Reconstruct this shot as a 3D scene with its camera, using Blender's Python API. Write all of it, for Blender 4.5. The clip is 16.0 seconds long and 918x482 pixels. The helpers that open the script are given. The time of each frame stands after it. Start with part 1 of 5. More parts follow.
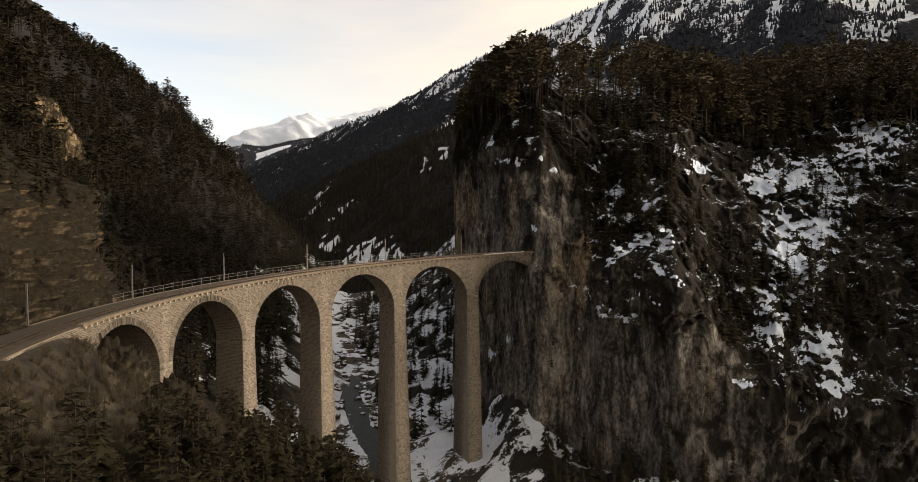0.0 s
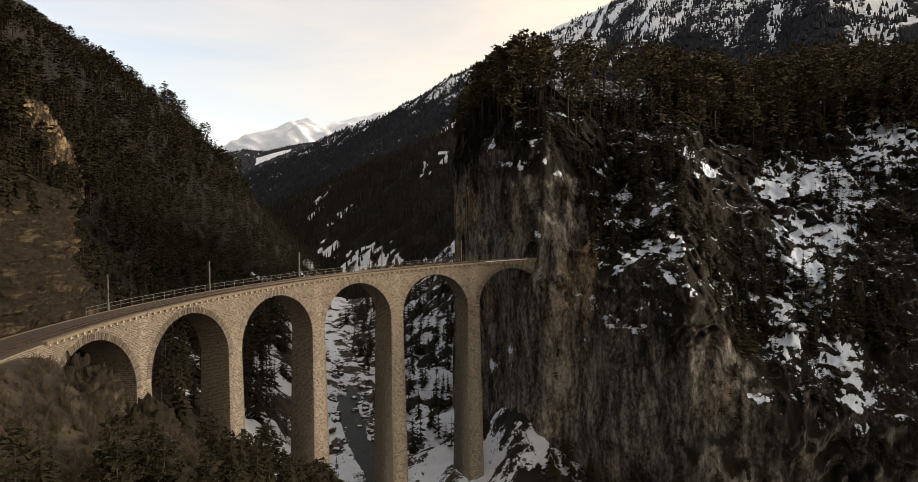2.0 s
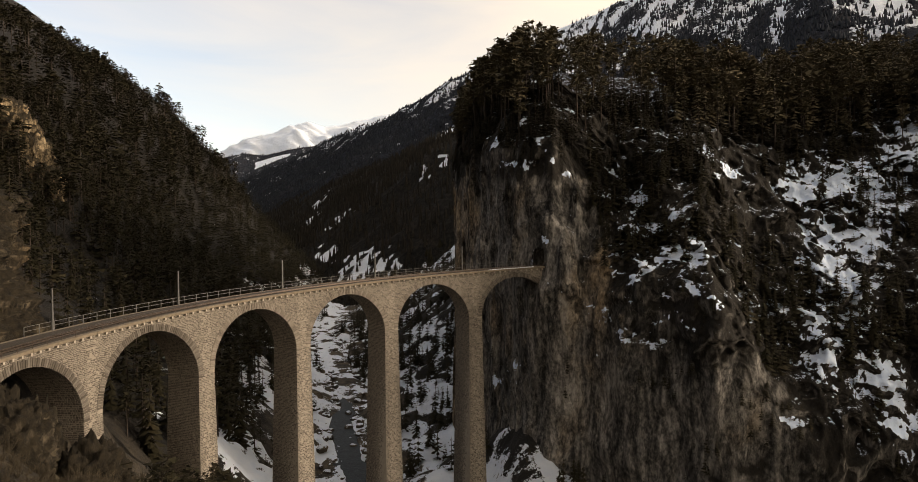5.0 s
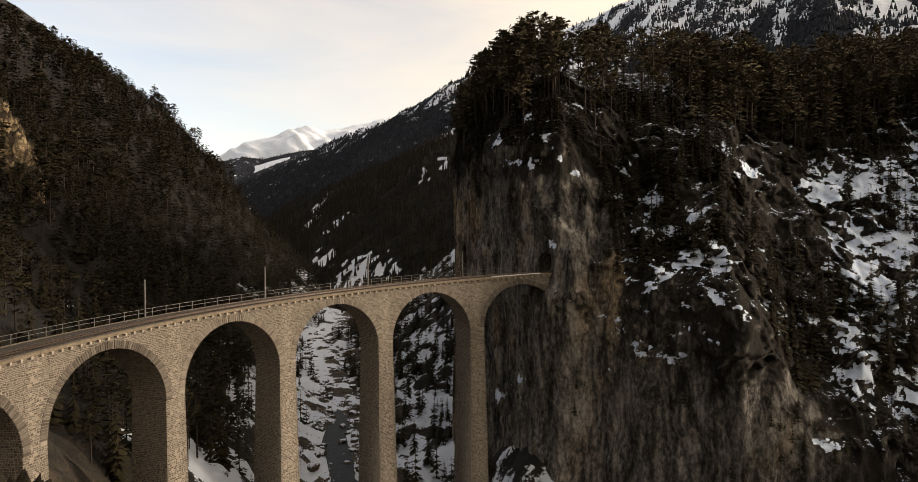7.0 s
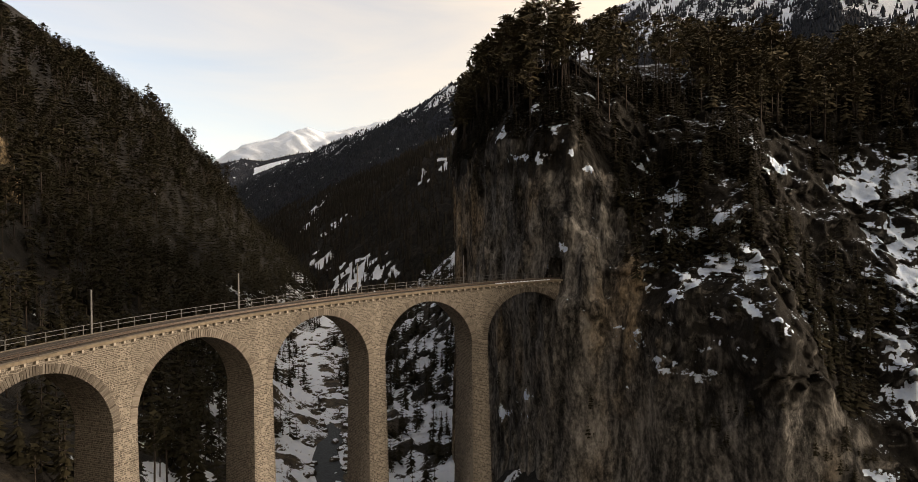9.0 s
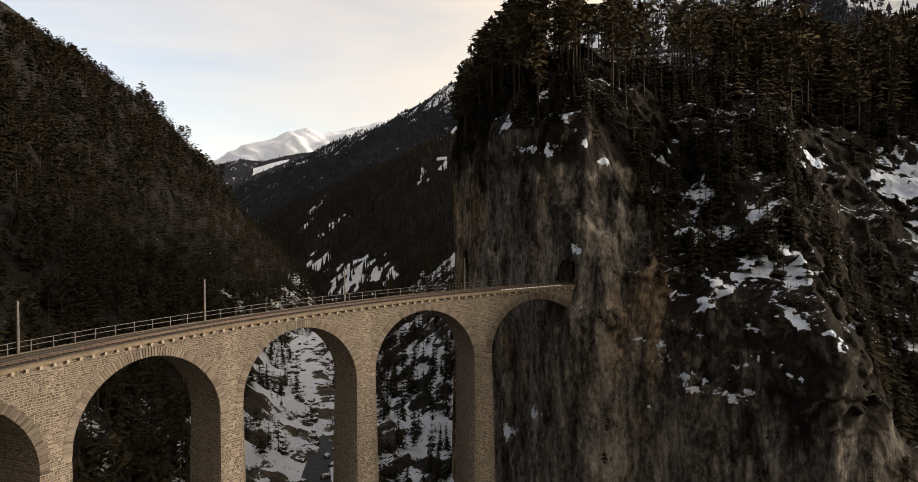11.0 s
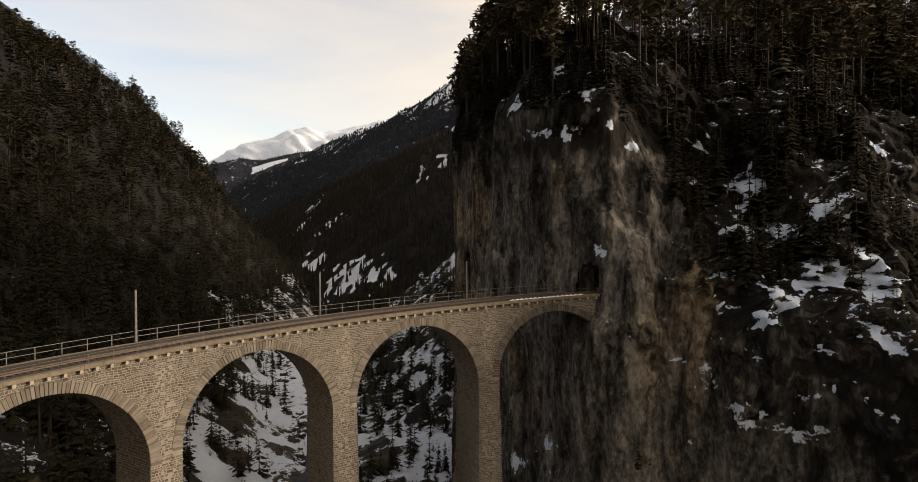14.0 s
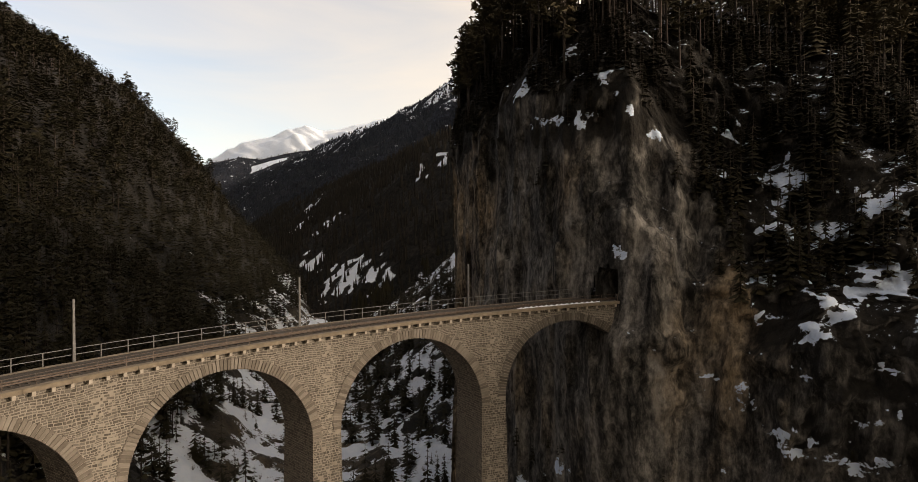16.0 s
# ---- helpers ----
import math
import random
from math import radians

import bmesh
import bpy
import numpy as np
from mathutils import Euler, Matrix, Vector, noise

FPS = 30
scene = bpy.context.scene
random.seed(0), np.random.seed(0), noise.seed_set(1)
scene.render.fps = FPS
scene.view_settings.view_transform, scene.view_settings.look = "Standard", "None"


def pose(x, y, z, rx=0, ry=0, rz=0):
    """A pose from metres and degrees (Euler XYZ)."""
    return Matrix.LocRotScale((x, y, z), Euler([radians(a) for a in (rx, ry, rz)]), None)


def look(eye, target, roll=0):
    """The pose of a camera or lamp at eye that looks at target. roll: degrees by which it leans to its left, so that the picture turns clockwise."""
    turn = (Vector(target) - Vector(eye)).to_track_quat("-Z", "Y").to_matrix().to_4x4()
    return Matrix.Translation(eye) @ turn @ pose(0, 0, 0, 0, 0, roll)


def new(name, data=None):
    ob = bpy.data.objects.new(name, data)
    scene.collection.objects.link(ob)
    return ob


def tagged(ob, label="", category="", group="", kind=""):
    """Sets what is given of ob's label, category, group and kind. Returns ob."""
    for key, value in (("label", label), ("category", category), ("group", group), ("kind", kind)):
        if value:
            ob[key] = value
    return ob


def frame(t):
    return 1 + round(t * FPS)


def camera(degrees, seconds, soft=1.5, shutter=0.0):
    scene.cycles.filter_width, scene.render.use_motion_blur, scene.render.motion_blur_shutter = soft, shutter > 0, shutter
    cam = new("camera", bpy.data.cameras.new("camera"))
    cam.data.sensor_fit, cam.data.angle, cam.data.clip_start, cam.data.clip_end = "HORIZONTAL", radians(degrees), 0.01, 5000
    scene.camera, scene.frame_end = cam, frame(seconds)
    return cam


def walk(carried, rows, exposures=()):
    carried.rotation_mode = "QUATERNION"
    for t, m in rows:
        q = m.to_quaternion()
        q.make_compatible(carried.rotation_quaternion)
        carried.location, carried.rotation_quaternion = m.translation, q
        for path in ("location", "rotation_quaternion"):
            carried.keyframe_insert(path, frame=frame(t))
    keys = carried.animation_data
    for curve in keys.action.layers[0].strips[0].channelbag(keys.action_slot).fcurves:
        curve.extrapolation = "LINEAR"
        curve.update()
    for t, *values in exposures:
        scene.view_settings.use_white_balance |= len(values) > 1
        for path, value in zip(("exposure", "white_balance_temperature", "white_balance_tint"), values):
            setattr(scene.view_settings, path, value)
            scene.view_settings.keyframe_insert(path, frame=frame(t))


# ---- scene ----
# the flight: seconds, x, y, z, yaw, pitch, roll
cam = camera(72.9, 16.0, soft=0.8)
PATH = [
    (0.0, 0.00, 0.00, 75.00, -0.10, -1.69, 0.40),
    (0.5, -0.01, 1.74, 75.09, -0.10, -1.56, 0.41),
    (1.0, -0.02, 3.74, 75.17, -0.10, -1.45, 0.41),
    (1.5, -0.03, 5.88, 75.26, -0.10, -1.35, 0.42),
    (2.0, -0.05, 8.08, 75.35, -0.10, -1.26, 0.43),
    (2.5, -0.06, 10.34, 75.41, -0.10, -1.20, 0.43),
    (3.0, -0.07, 12.61, 75.47, -0.10, -1.14, 0.44),
    (3.5, -0.08, 14.95, 75.52, -0.10, -1.07, 0.44),
    (4.0, -0.10, 17.38, 75.58, -0.10, -1.01, 0.45),
    (6.5, -0.17, 32.13, 75.56, -0.10, -0.61, 0.48),
    (7.0, -0.18, 35.36, 75.56, -0.10, -0.53, 0.49),
    (7.5, -0.20, 39.07, 75.56, -0.10, -0.46, 0.49),
    (8.0, -0.22, 42.89, 75.55, -0.10, -0.40, 0.50),
    (8.5, -0.23, 46.75, 75.55, -0.10, -0.36, 0.50),
    (9.0, -0.25, 50.63, 75.55, -0.10, -0.32, 0.50),
    (11.5, -0.36, 69.04, 75.53, -0.10, -0.26, 0.50),
    (12.0, -0.38, 72.56, 75.53, -0.10, -0.26, 0.50),
    (12.5, -0.40, 75.97, 75.52, -0.10, -0.27, 0.48),
    (13.0, -0.42, 79.36, 75.52, -0.10, -0.26, 0.46),
    (13.5, -0.44, 82.68, 75.52, -0.10, -0.27, 0.44),
    (14.0, -0.46, 85.92, 75.51, -0.10, -0.29, 0.42),
    (14.5, -0.49, 89.09, 75.51, -0.10, -0.30, 0.41),
    (15.0, -0.51, 92.20, 75.51, -0.10, -0.30, 0.39),
    (15.5, -0.53, 95.20, 75.50, -0.10, -0.31, 0.37),
    (16.0, -0.55, 98.04, 75.50, -0.10, -0.33, 0.35),
]
walk(cam, [(t, pose(x, y, z, 90 + pitch, roll, yaw)) for t, x, y, z, yaw, pitch, roll in PATH],
     exposures=[(0.0, 1.9, 7050, 12), (16.0, 1.8, 7050, 13)])

# ---- world, sun, exposure ----
SUN_ELEVATION, SUN_AZIMUTH = radians(14.0), radians(99.0)   # azimuth to the right of the flight's heading
world = bpy.data.worlds.new("winter_sky")
scene.world = world
world.use_nodes = True
wn, wl = world.node_tree.nodes, world.node_tree.links
sky = wn.new("ShaderNodeTexSky")
sky.sky_type, sky.sun_disc = "NISHITA", False
sky.sun_elevation, sky.sun_rotation = SUN_ELEVATION, SUN_AZIMUTH
sky.altitude, sky.air_density, sky.dust_density, sky.ozone_density = 1000, 1.0, 0.6, 1.2
wn["Background"].inputs["Strength"].default_value = 0.07
# thin high cloud, streaked, over the whole sky
wc = wn.new("ShaderNodeTexCoord")
wm = wn.new("ShaderNodeMapping")
wm.inputs["Scale"].default_value = (1.0, 1.0, 5.5)
wm.inputs["Rotation"].default_value = (0.05, 0.12, 0.3)
wl.new(wc.outputs["Generated"], wm.inputs["Vector"])
wt = wn.new("ShaderNodeTexNoise")
wt.inputs["Scale"].default_value, wt.inputs["Detail"].default_value, wt.inputs["Roughness"].default_value, wt.inputs["Distortion"].default_value = 2.1, 6.0, 0.52, 0.6
wl.new(wm.outputs[0], wt.inputs["Vector"])
wr = wn.new("ShaderNodeValToRGB")
wr.color_ramp.elements[0].position, wr.color_ramp.elements[0].color = 0.36, (0.0, 0.0, 0.0, 1)
wr.color_ramp.elements[1].position, wr.color_ramp.elements[1].color = 0.72, (0.24, 0.24, 0.24, 1)
wl.new(wt.outputs["Fac"], wr.inputs[0])
wy = wn.new("ShaderNodeMix")
wy.data_type = "RGBA"
# the veil thickens towards the sun's side
wd = wn.new("ShaderNodeVectorMath")
wd.operation = "DOT_PRODUCT"
wd.inputs[1].default_value = (0.92, -0.1, -0.55)
wl.new(wc.outputs["Generated"], wd.inputs[0])
wq = wn.new("ShaderNodeMapRange")
wq.inputs["From Min"].default_value, wq.inputs["From Max"].default_value, wq.inputs["To Min"].default_value, wq.inputs["To Max"].default_value = -0.62, 0.15, 0.24, 0.86
wl.new(wd.outputs["Value"], wq.inputs["Value"])
wa = wn.new("ShaderNodeMath")
wa.use_clamp = True
wl.new(wr.outputs[0], wa.inputs[0])
wl.new(wq.outputs[0], wa.inputs[1])
wl.new(wa.outputs[0], wy.inputs[0])
wl.new(sky.outputs[0], wy.inputs[6])
wy.inputs[7].default_value = (5.0, 4.3, 3.35, 1)
wl.new(wy.outputs[2], wn["Background"].inputs["Color"])
sun = new("sun", bpy.data.lights.new("sun", "SUN"))
sun.data.energy, sun.data.angle, sun.data.color = 1.45, radians(14), (1.0, 0.87, 0.72)
SUN_WAY = Vector((math.sin(SUN_AZIMUTH) * math.cos(SUN_ELEVATION), math.cos(SUN_AZIMUTH) * math.cos(SUN_ELEVATION), math.sin(SUN_ELEVATION)))
sun.matrix_world = look(SUN_WAY * 100, (0, 0, 0))


# ---- noise on arrays ----
def hash01(i, j, k):
    h = (i * 374761393 + j * 668265263 + k * 2147483647 + 1013904223) & 0xFFFFFFFF
    h = ((h ^ (h >> 13)) * 1274126177) & 0xFFFFFFFF
    h = ((h ^ (h >> 16)) * 2246822519) & 0xFFFFFFFF
    return ((h ^ (h >> 15)) & 0xFFFFFF) / 0xFFFFFF


def vnoise(x, y, z):
    x, y, z = np.broadcast_arrays(np.asarray(x, float), np.asarray(y, float), np.asarray(z, float))
    xi, yi, zi = (np.floor(a).astype(np.int64) for a in (x, y, z))
    u, v, w = ((a - b) for a, b in ((x, xi), (y, yi), (z, zi)))
    u, v, w = (a * a * (3 - 2 * a) for a in (u, v, w))
    out = 0
    for a in (0, 1):
        for b in (0, 1):
            for c in (0, 1):
                out = out + hash01(xi + a, yi + b, zi + c) * (u if a else 1 - u) * (v if b else 1 - v) * (w if c else 1 - w)
    return out * 2 - 1


def fbm(x, y, z=0.0, octaves=4, gain=0.5):
    out, amp = 0, 1.0
    x, y, z = np.asarray(x, float), np.asarray(y, float), np.asarray(z, float)
    for o in range(octaves):
        out = out + amp * vnoise(x * 2 ** o + 17.3 * o, y * 2 ** o - 9.1 * o, z * 2 ** o + 5.7 * o)
        amp *= gain
    return out


def ridged(x, y, z=0.0, octaves=4):
    out, amp = 0, 1.0
    for o in range(octaves):
        out = out + amp * (1 - 2 * np.abs(vnoise(x * 2 ** o + 3.3 * o, y * 2 ** o + 8.1 * o, z * 2 ** o - 2.2 * o)))
        amp *= 0.5
    return out


def smooth(a, b, x):
    t = np.clip((x - a) / (b - a), 0, 1)
    return t * t * (3 - 2 * t)


def mesh_from(name, verts, faces, material, attrs=None, smooth_shade=True):
    """A mesh from an array of places and an array of faces, all with the same number of corners."""
    me = bpy.data.meshes.new(name)
    verts, faces = np.asarray(verts, np.float32), np.asarray(faces, np.int32)
    n, k = faces.shape
    me.vertices.add(len(verts))
    me.vertices.foreach_set("co", verts.ravel())
    me.loops.add(n * k)
    me.loops.foreach_set("vertex_index", faces.ravel())
    me.polygons.add(n)
    me.polygons.foreach_set("loop_start", np.arange(0, n * k, k, dtype=np.int32))
    me.polygons.foreach_set("loop_total", np.full(n, k, np.int32))
    for key, val in (attrs or {}).items():
        a = me.attributes.new(key, "FLOAT", "POINT")
        a.data.foreach_set("value", np.asarray(val, np.float32).ravel())
    me.update(calc_edges=True)
    me.polygons.foreach_set("use_smooth", np.full(n, smooth_shade, bool))
    for m in (material if isinstance(material, (list, tuple)) else [material]):
        me.materials.append(m)
    return me


def grid_faces(nu, nv):
    i = np.arange(nu - 1)[:, None] * nv + np.arange(nv - 1)[None, :]
    i = i.ravel()
    return np.stack([i, i + nv, i + nv + 1, i + 1], 1)


# ---- materials ----
def nodes_of(name):
    m = bpy.data.materials.new(name)
    m.use_nodes = True
    nt = m.node_tree
    b = nt.nodes["Principled BSDF"]
    b.inputs["Specular IOR Level"].default_value = 0.25
    return m, nt, b


def tex_noise(nt, vec, scale, detail=6.0, rough=0.6):
    n = nt.nodes.new("ShaderNodeTexNoise")
    n.inputs["Scale"].default_value, n.inputs["Detail"].default_value, n.inputs["Roughness"].default_value = scale, detail, rough
    nt.links.new(vec, n.inputs["Vector"])
    return n.outputs["Fac"]


def ramp(nt, fac, stops):
    r = nt.nodes.new("ShaderNodeValToRGB")
    e = r.color_ramp.elements
    while len(e) < len(stops):
        e.new(0.5)
    for el, (p, c) in zip(e, stops):
        el.position = p
        el.color = (*c, 1) if len(c) == 3 else c
    nt.links.new(fac, r.inputs[0])
    return r.outputs["Color"]


def math_node(nt, op, a, b=0.0, c=0.0):
    n = nt.nodes.new("ShaderNodeMath")
    n.operation = op
    for i, v in enumerate((a, b, c)):
        if isinstance(v, (int, float)):
            n.inputs[i].default_value = v
        else:
            nt.links.new(v, n.inputs[i])
    return n.outputs[0]


def mix_col(nt, fac, a, b, mode="MIX"):
    n = nt.nodes.new("ShaderNodeMix")
    n.data_type, n.blend_type = "RGBA", mode
    for i, v in ((0, fac), (6, a), (7, b)):
        if isinstance(v, tuple):
            n.inputs[i].default_value = (*v, 1)
        elif isinstance(v, (int, float)):
            n.inputs[i].default_value = v
        else:
            nt.links.new(v, n.inputs[i])
    return n.outputs[2]


def stretch(nt, vec, scale):
    n = nt.nodes.new("ShaderNodeMapping")
    n.inputs["Scale"].default_value = scale
    nt.links.new(vec, n.inputs["Vector"])
    return n.outputs[0]


def bump(nt, b, height, strength, distance):
    n = nt.nodes.new("ShaderNodeBump")
    n.inputs["Strength"].default_value, n.inputs["Distance"].default_value = strength, distance
    nt.links.new(height, n.inputs["Height"])
    nt.links.new(n.outputs[0], b.inputs["Normal"])


def place(nt):
    return nt.nodes.new("ShaderNodeNewGeometry").outputs["Position"]


def ground_material(name, dark, mid, warm, snow_level, edge=0.12, scale=1.0, streak=(1, 1, 0.25), snow_attr=True, gloss=0.5, crumbs=0.0, relief=1.0):
    """Rock, earth and snow: snow lies where the surface is flat enough and where its share, an attribute, allows."""
    m, nt, b = nodes_of(name)
    geo = nt.nodes.new("ShaderNodeNewGeometry")
    pos = geo.outputs["Position"]
    flow = stretch(nt, pos, streak)
    grain = tex_noise(nt, flow, 0.35 * scale, 8, 0.65)
    fine = tex_noise(nt, pos, 2.2 * scale, 6, 0.7)
    broad = tex_noise(nt, flow, 0.06 * scale, 4, 0.55)
    base = ramp(nt, grain, [(0.38, dark), (0.52, mid), (0.66, tuple(1.9 * c for c in mid))])
    base = mix_col(nt, ramp(nt, broad, [(0.5, (0, 0, 0)), (0.65, (1, 1, 1))]), base, ramp(nt, grain, [(0.36, tuple(0.3 * c for c in warm)), (0.52, warm), (0.66, tuple(1.6 * c for c in warm))]))
    base = mix_col(nt, 0.7, base, ramp(nt, fine, [(0.32, (0.22, 0.22, 0.22)), (0.68, (1.45, 1.45, 1.45))]), "MULTIPLY")
    # forest floor share: takes the base colour down to about a tenth
    floor_attr = nt.nodes.new("ShaderNodeAttribute")
    floor_attr.attribute_name = "forest_floor"
    base = mix_col(nt, floor_attr.outputs["Fac"], base, mix_col(nt, 1.0, base, (0.10, 0.088, 0.07), "MULTIPLY"))
    sep = nt.nodes.new("ShaderNodeSeparateXYZ")
    nt.links.new(geo.outputs["Normal"], sep.inputs[0])
    patch = tex_noise(nt, pos, 0.24 * scale, 8, 0.62)
    f = math_node(nt, "MULTIPLY_ADD", patch, 1.3, sep.outputs["Z"])
    f = math_node(nt, "MULTIPLY_ADD", fine, 0.6, f)
    f = math_node(nt, "SUBTRACT", f, 0.125)
    if crumbs:
        crumb = tex_noise(nt, pos, 1.2 * scale, 7, 0.75)
        f = math_node(nt, "MULTIPLY_ADD", math_node(nt, "SUBTRACT", crumb, 0.53), crumbs, f)
    if snow_attr:
        at = nt.nodes.new("ShaderNodeAttribute")
        at.attribute_name = "snow"
        f = math_node(nt, "ADD", f, at.outputs["Fac"])
    f = math_node(nt, "SUBTRACT", f, snow_level)
    f = math_node(nt, "DIVIDE", f, edge)
    n = nt.nodes.new("ShaderNodeClamp")
    nt.links.new(f, n.inputs[0])
    snow = ramp(nt, tex_noise(nt, pos, 0.5 * scale, 5), [(0.3, (0.70, 0.77, 0.88)), (0.7, (0.82, 0.87, 0.94))])
    col = mix_col(nt, n.outputs[0], base, snow)
    nt.links.new(col, b.inputs["Base Color"])
    b.inputs["Roughness"].default_value = 0.92
    b.inputs["Specular IOR Level"].default_value = gloss
    h = math_node(nt, "MULTIPLY_ADD", grain, 1.2, fine)
    bump(nt, b, h, 0.9, 0.7 * relief / scale)
    return m


def cliff_material(name, tint=(1.0, 1.0, 1.0), green=((0.006, 0.0055, 0.005), (0.026, 0.022, 0.017)), cover=0.0):
    """Limestone in upright slabs with water streaks, black growth on its ledges, ochre stains and lying snow."""
    m, nt, b = nodes_of(name)
    geo = nt.nodes.new("ShaderNodeNewGeometry")
    pos = geo.outputs["Position"]
    sep = nt.nodes.new("ShaderNodeSeparateXYZ")
    nt.links.new(geo.outputs["Normal"], sep.inputs[0])
    up = sep.outputs["Z"]
    share = {}
    for key in ("snow", "growth", "ochre"):
        at = nt.nodes.new("ShaderNodeAttribute")
        at.attribute_name = key
        share[key] = at.outputs["Fac"]
    warp = nt.nodes.new("ShaderNodeTexNoise")
    warp.inputs["Scale"].default_value, warp.inputs["Detail"].default_value = 0.12, 3.0
    nt.links.new(pos, warp.inputs["Vector"])
    bent = nt.nodes.new("ShaderNodeVectorMath")
    bent.operation = "MULTIPLY_ADD"
    bent.inputs[1].default_value = (2.0, 2.0, 2.0)
    nt.links.new(warp.outputs["Color"], bent.inputs[0])
    nt.links.new(pos, bent.inputs[2])
    bent = bent.outputs[0]
    slab = tex_noise(nt, stretch(nt, bent, (1, 1, 0.22)), 0.2, 5, 0.6)
    runs = tex_noise(nt, stretch(nt, bent, (1, 1, 0.2)), 0.7, 7, 0.66)
    fine = tex_noise(nt, stretch(nt, pos, (1, 1, 0.6)), 1.3, 8, 0.72)
    tone = math_node(nt, "MULTIPLY_ADD", runs, 0.40, math_node(nt, "MULTIPLY_ADD", fine, 0.40, math_node(nt, "MULTIPLY", slab, 0.5)))
    rock = ramp(nt, tone, [(p, tuple(a * b for a, b in zip(c, tint))) for p, c in ((0.54, (0.018, 0.0172, 0.0165)), (0.61, (0.064, 0.0605, 0.056)), (0.68, (0.150, 0.140, 0.127)), (0.77, (0.285, 0.265, 0.238)))])
    # upright cracks between the slabs
    for size, tall, wide, deep in ((0.2, 0.2, 0.16, 0.6), (0.55, 0.3, 0.2, 0.35)):
        vo = nt.nodes.new("ShaderNodeTexVoronoi")
        vo.feature = "DISTANCE_TO_EDGE"
        vo.inputs["Scale"].default_value = size
        nt.links.new(stretch(nt, bent, (1, 1, tall)), vo.inputs["Vector"])
        edge = math_node(nt, "MULTIPLY_ADD", fine, 0.3, math_node(nt, "SUBTRACT", vo.outputs["Distance"], 0.13))
        rock = mix_col(nt, deep, rock, ramp(nt, edge, [(0.0, (0.2, 0.195, 0.19)), (wide, (1.2, 1.2, 1.2))]), "MULTIPLY")
    stain = tex_noise(nt, stretch(nt, bent, (1, 1, 0.4)), 0.07, 5, 0.6)
    stain = ramp(nt, math_node(nt, "ADD", stain, share["ochre"]), [(0.56, (0, 0, 0)), (0.78, (1, 1, 1))])
    rock = mix_col(nt, stain, rock, mix_col(nt, 1.0, rock, (1.55, 1.27, 0.93), "MULTIPLY"))
    # dark growth: on ledges, in clefts, in hanging patches
    moss = tex_noise(nt, stretch(nt, bent, (1, 1, 0.5)), 0.13, 8, 0.66)
    g = math_node(nt, "MULTIPLY_ADD", up, 0.35, moss)
    g = math_node(nt, "MULTIPLY_ADD", fine, 0.22, g)
    g = math_node(nt, "ADD", math_node(nt, "ADD", g, share["growth"]), cover)
    grown = ramp(nt, g, [(0.62, (0, 0, 0)), (0.76, (1, 1, 1))])
    dark = ramp(nt, fine, [(0.35, green[0]), (0.7, green[1])])
    base = mix_col(nt, grown, rock, dark)
    patch = tex_noise(nt, pos, 0.35, 9, 0.72)
    crumb = tex_noise(nt, stretch(nt, pos, (1, 1, 1.8)), 1.1, 6, 0.7)
    f = math_node(nt, "MULTIPLY_ADD", patch, 1.2, math_node(nt, "MULTIPLY", up, 0.7))
    f = math_node(nt, "MULTIPLY_ADD", crumb, 1.7, f)
    f = math_node(nt, "SUBTRACT", math_node(nt, "ADD", f, share["snow"]), 2.17)
    n = nt.nodes.new("ShaderNodeClamp")
    nt.links.new(math_node(nt, "DIVIDE", f, 0.06), n.inputs[0])
    snow = ramp(nt, tex_noise(nt, pos, 0.5, 5), [(0.3, (0.62, 0.74, 0.93)), (0.7, (0.76, 0.85, 0.97))])
    nt.links.new(mix_col(nt, n.outputs[0], base, snow), b.inputs["Base Color"])
    b.inputs["Roughness"].default_value = 0.93
    b.inputs["Specular IOR Level"].default_value = 0.2
    bump(nt, b, math_node(nt, "MULTIPLY_ADD", fine, 0.8, math_node(nt, "MULTIPLY", runs, 0.9)), 0.8, 0.6)
    return m


def plain_material(name, stops, scale, rough=0.8, metal=0.0, bump_by=0.0, streak=(1, 1, 1), island=0.0, each=0.0, gloss=0.5):
    m, nt, b = nodes_of(name)
    tc = nt.nodes.new("ShaderNodeTexCoord")
    vec = stretch(nt, tc.outputs["Object"], streak)
    fac = tex_noise(nt, vec, scale, 7, 0.65)
    if island:
        geo = nt.nodes.new("ShaderNodeNewGeometry")
        fac = math_node(nt, "ADD", math_node(nt, "MULTIPLY", fac, 1 - island), math_node(nt, "MULTIPLY", geo.outputs["Random Per Island"], island))
    if each:
        info = nt.nodes.new("ShaderNodeObjectInfo")
        fac = math_node(nt, "ADD", math_node(nt, "MULTIPLY", fac, 1 - each), math_node(nt, "MULTIPLY", info.outputs["Random"], each))
    nt.links.new(ramp(nt, fac, stops), b.inputs["Base Color"])
    b.inputs["Roughness"].default_value, b.inputs["Metallic"].default_value, b.inputs["Specular IOR Level"].default_value = rough, metal, gloss
    if bump_by:
        bump(nt, b, tex_noise(nt, vec, scale * 3, 6), 0.6, bump_by)
    return m


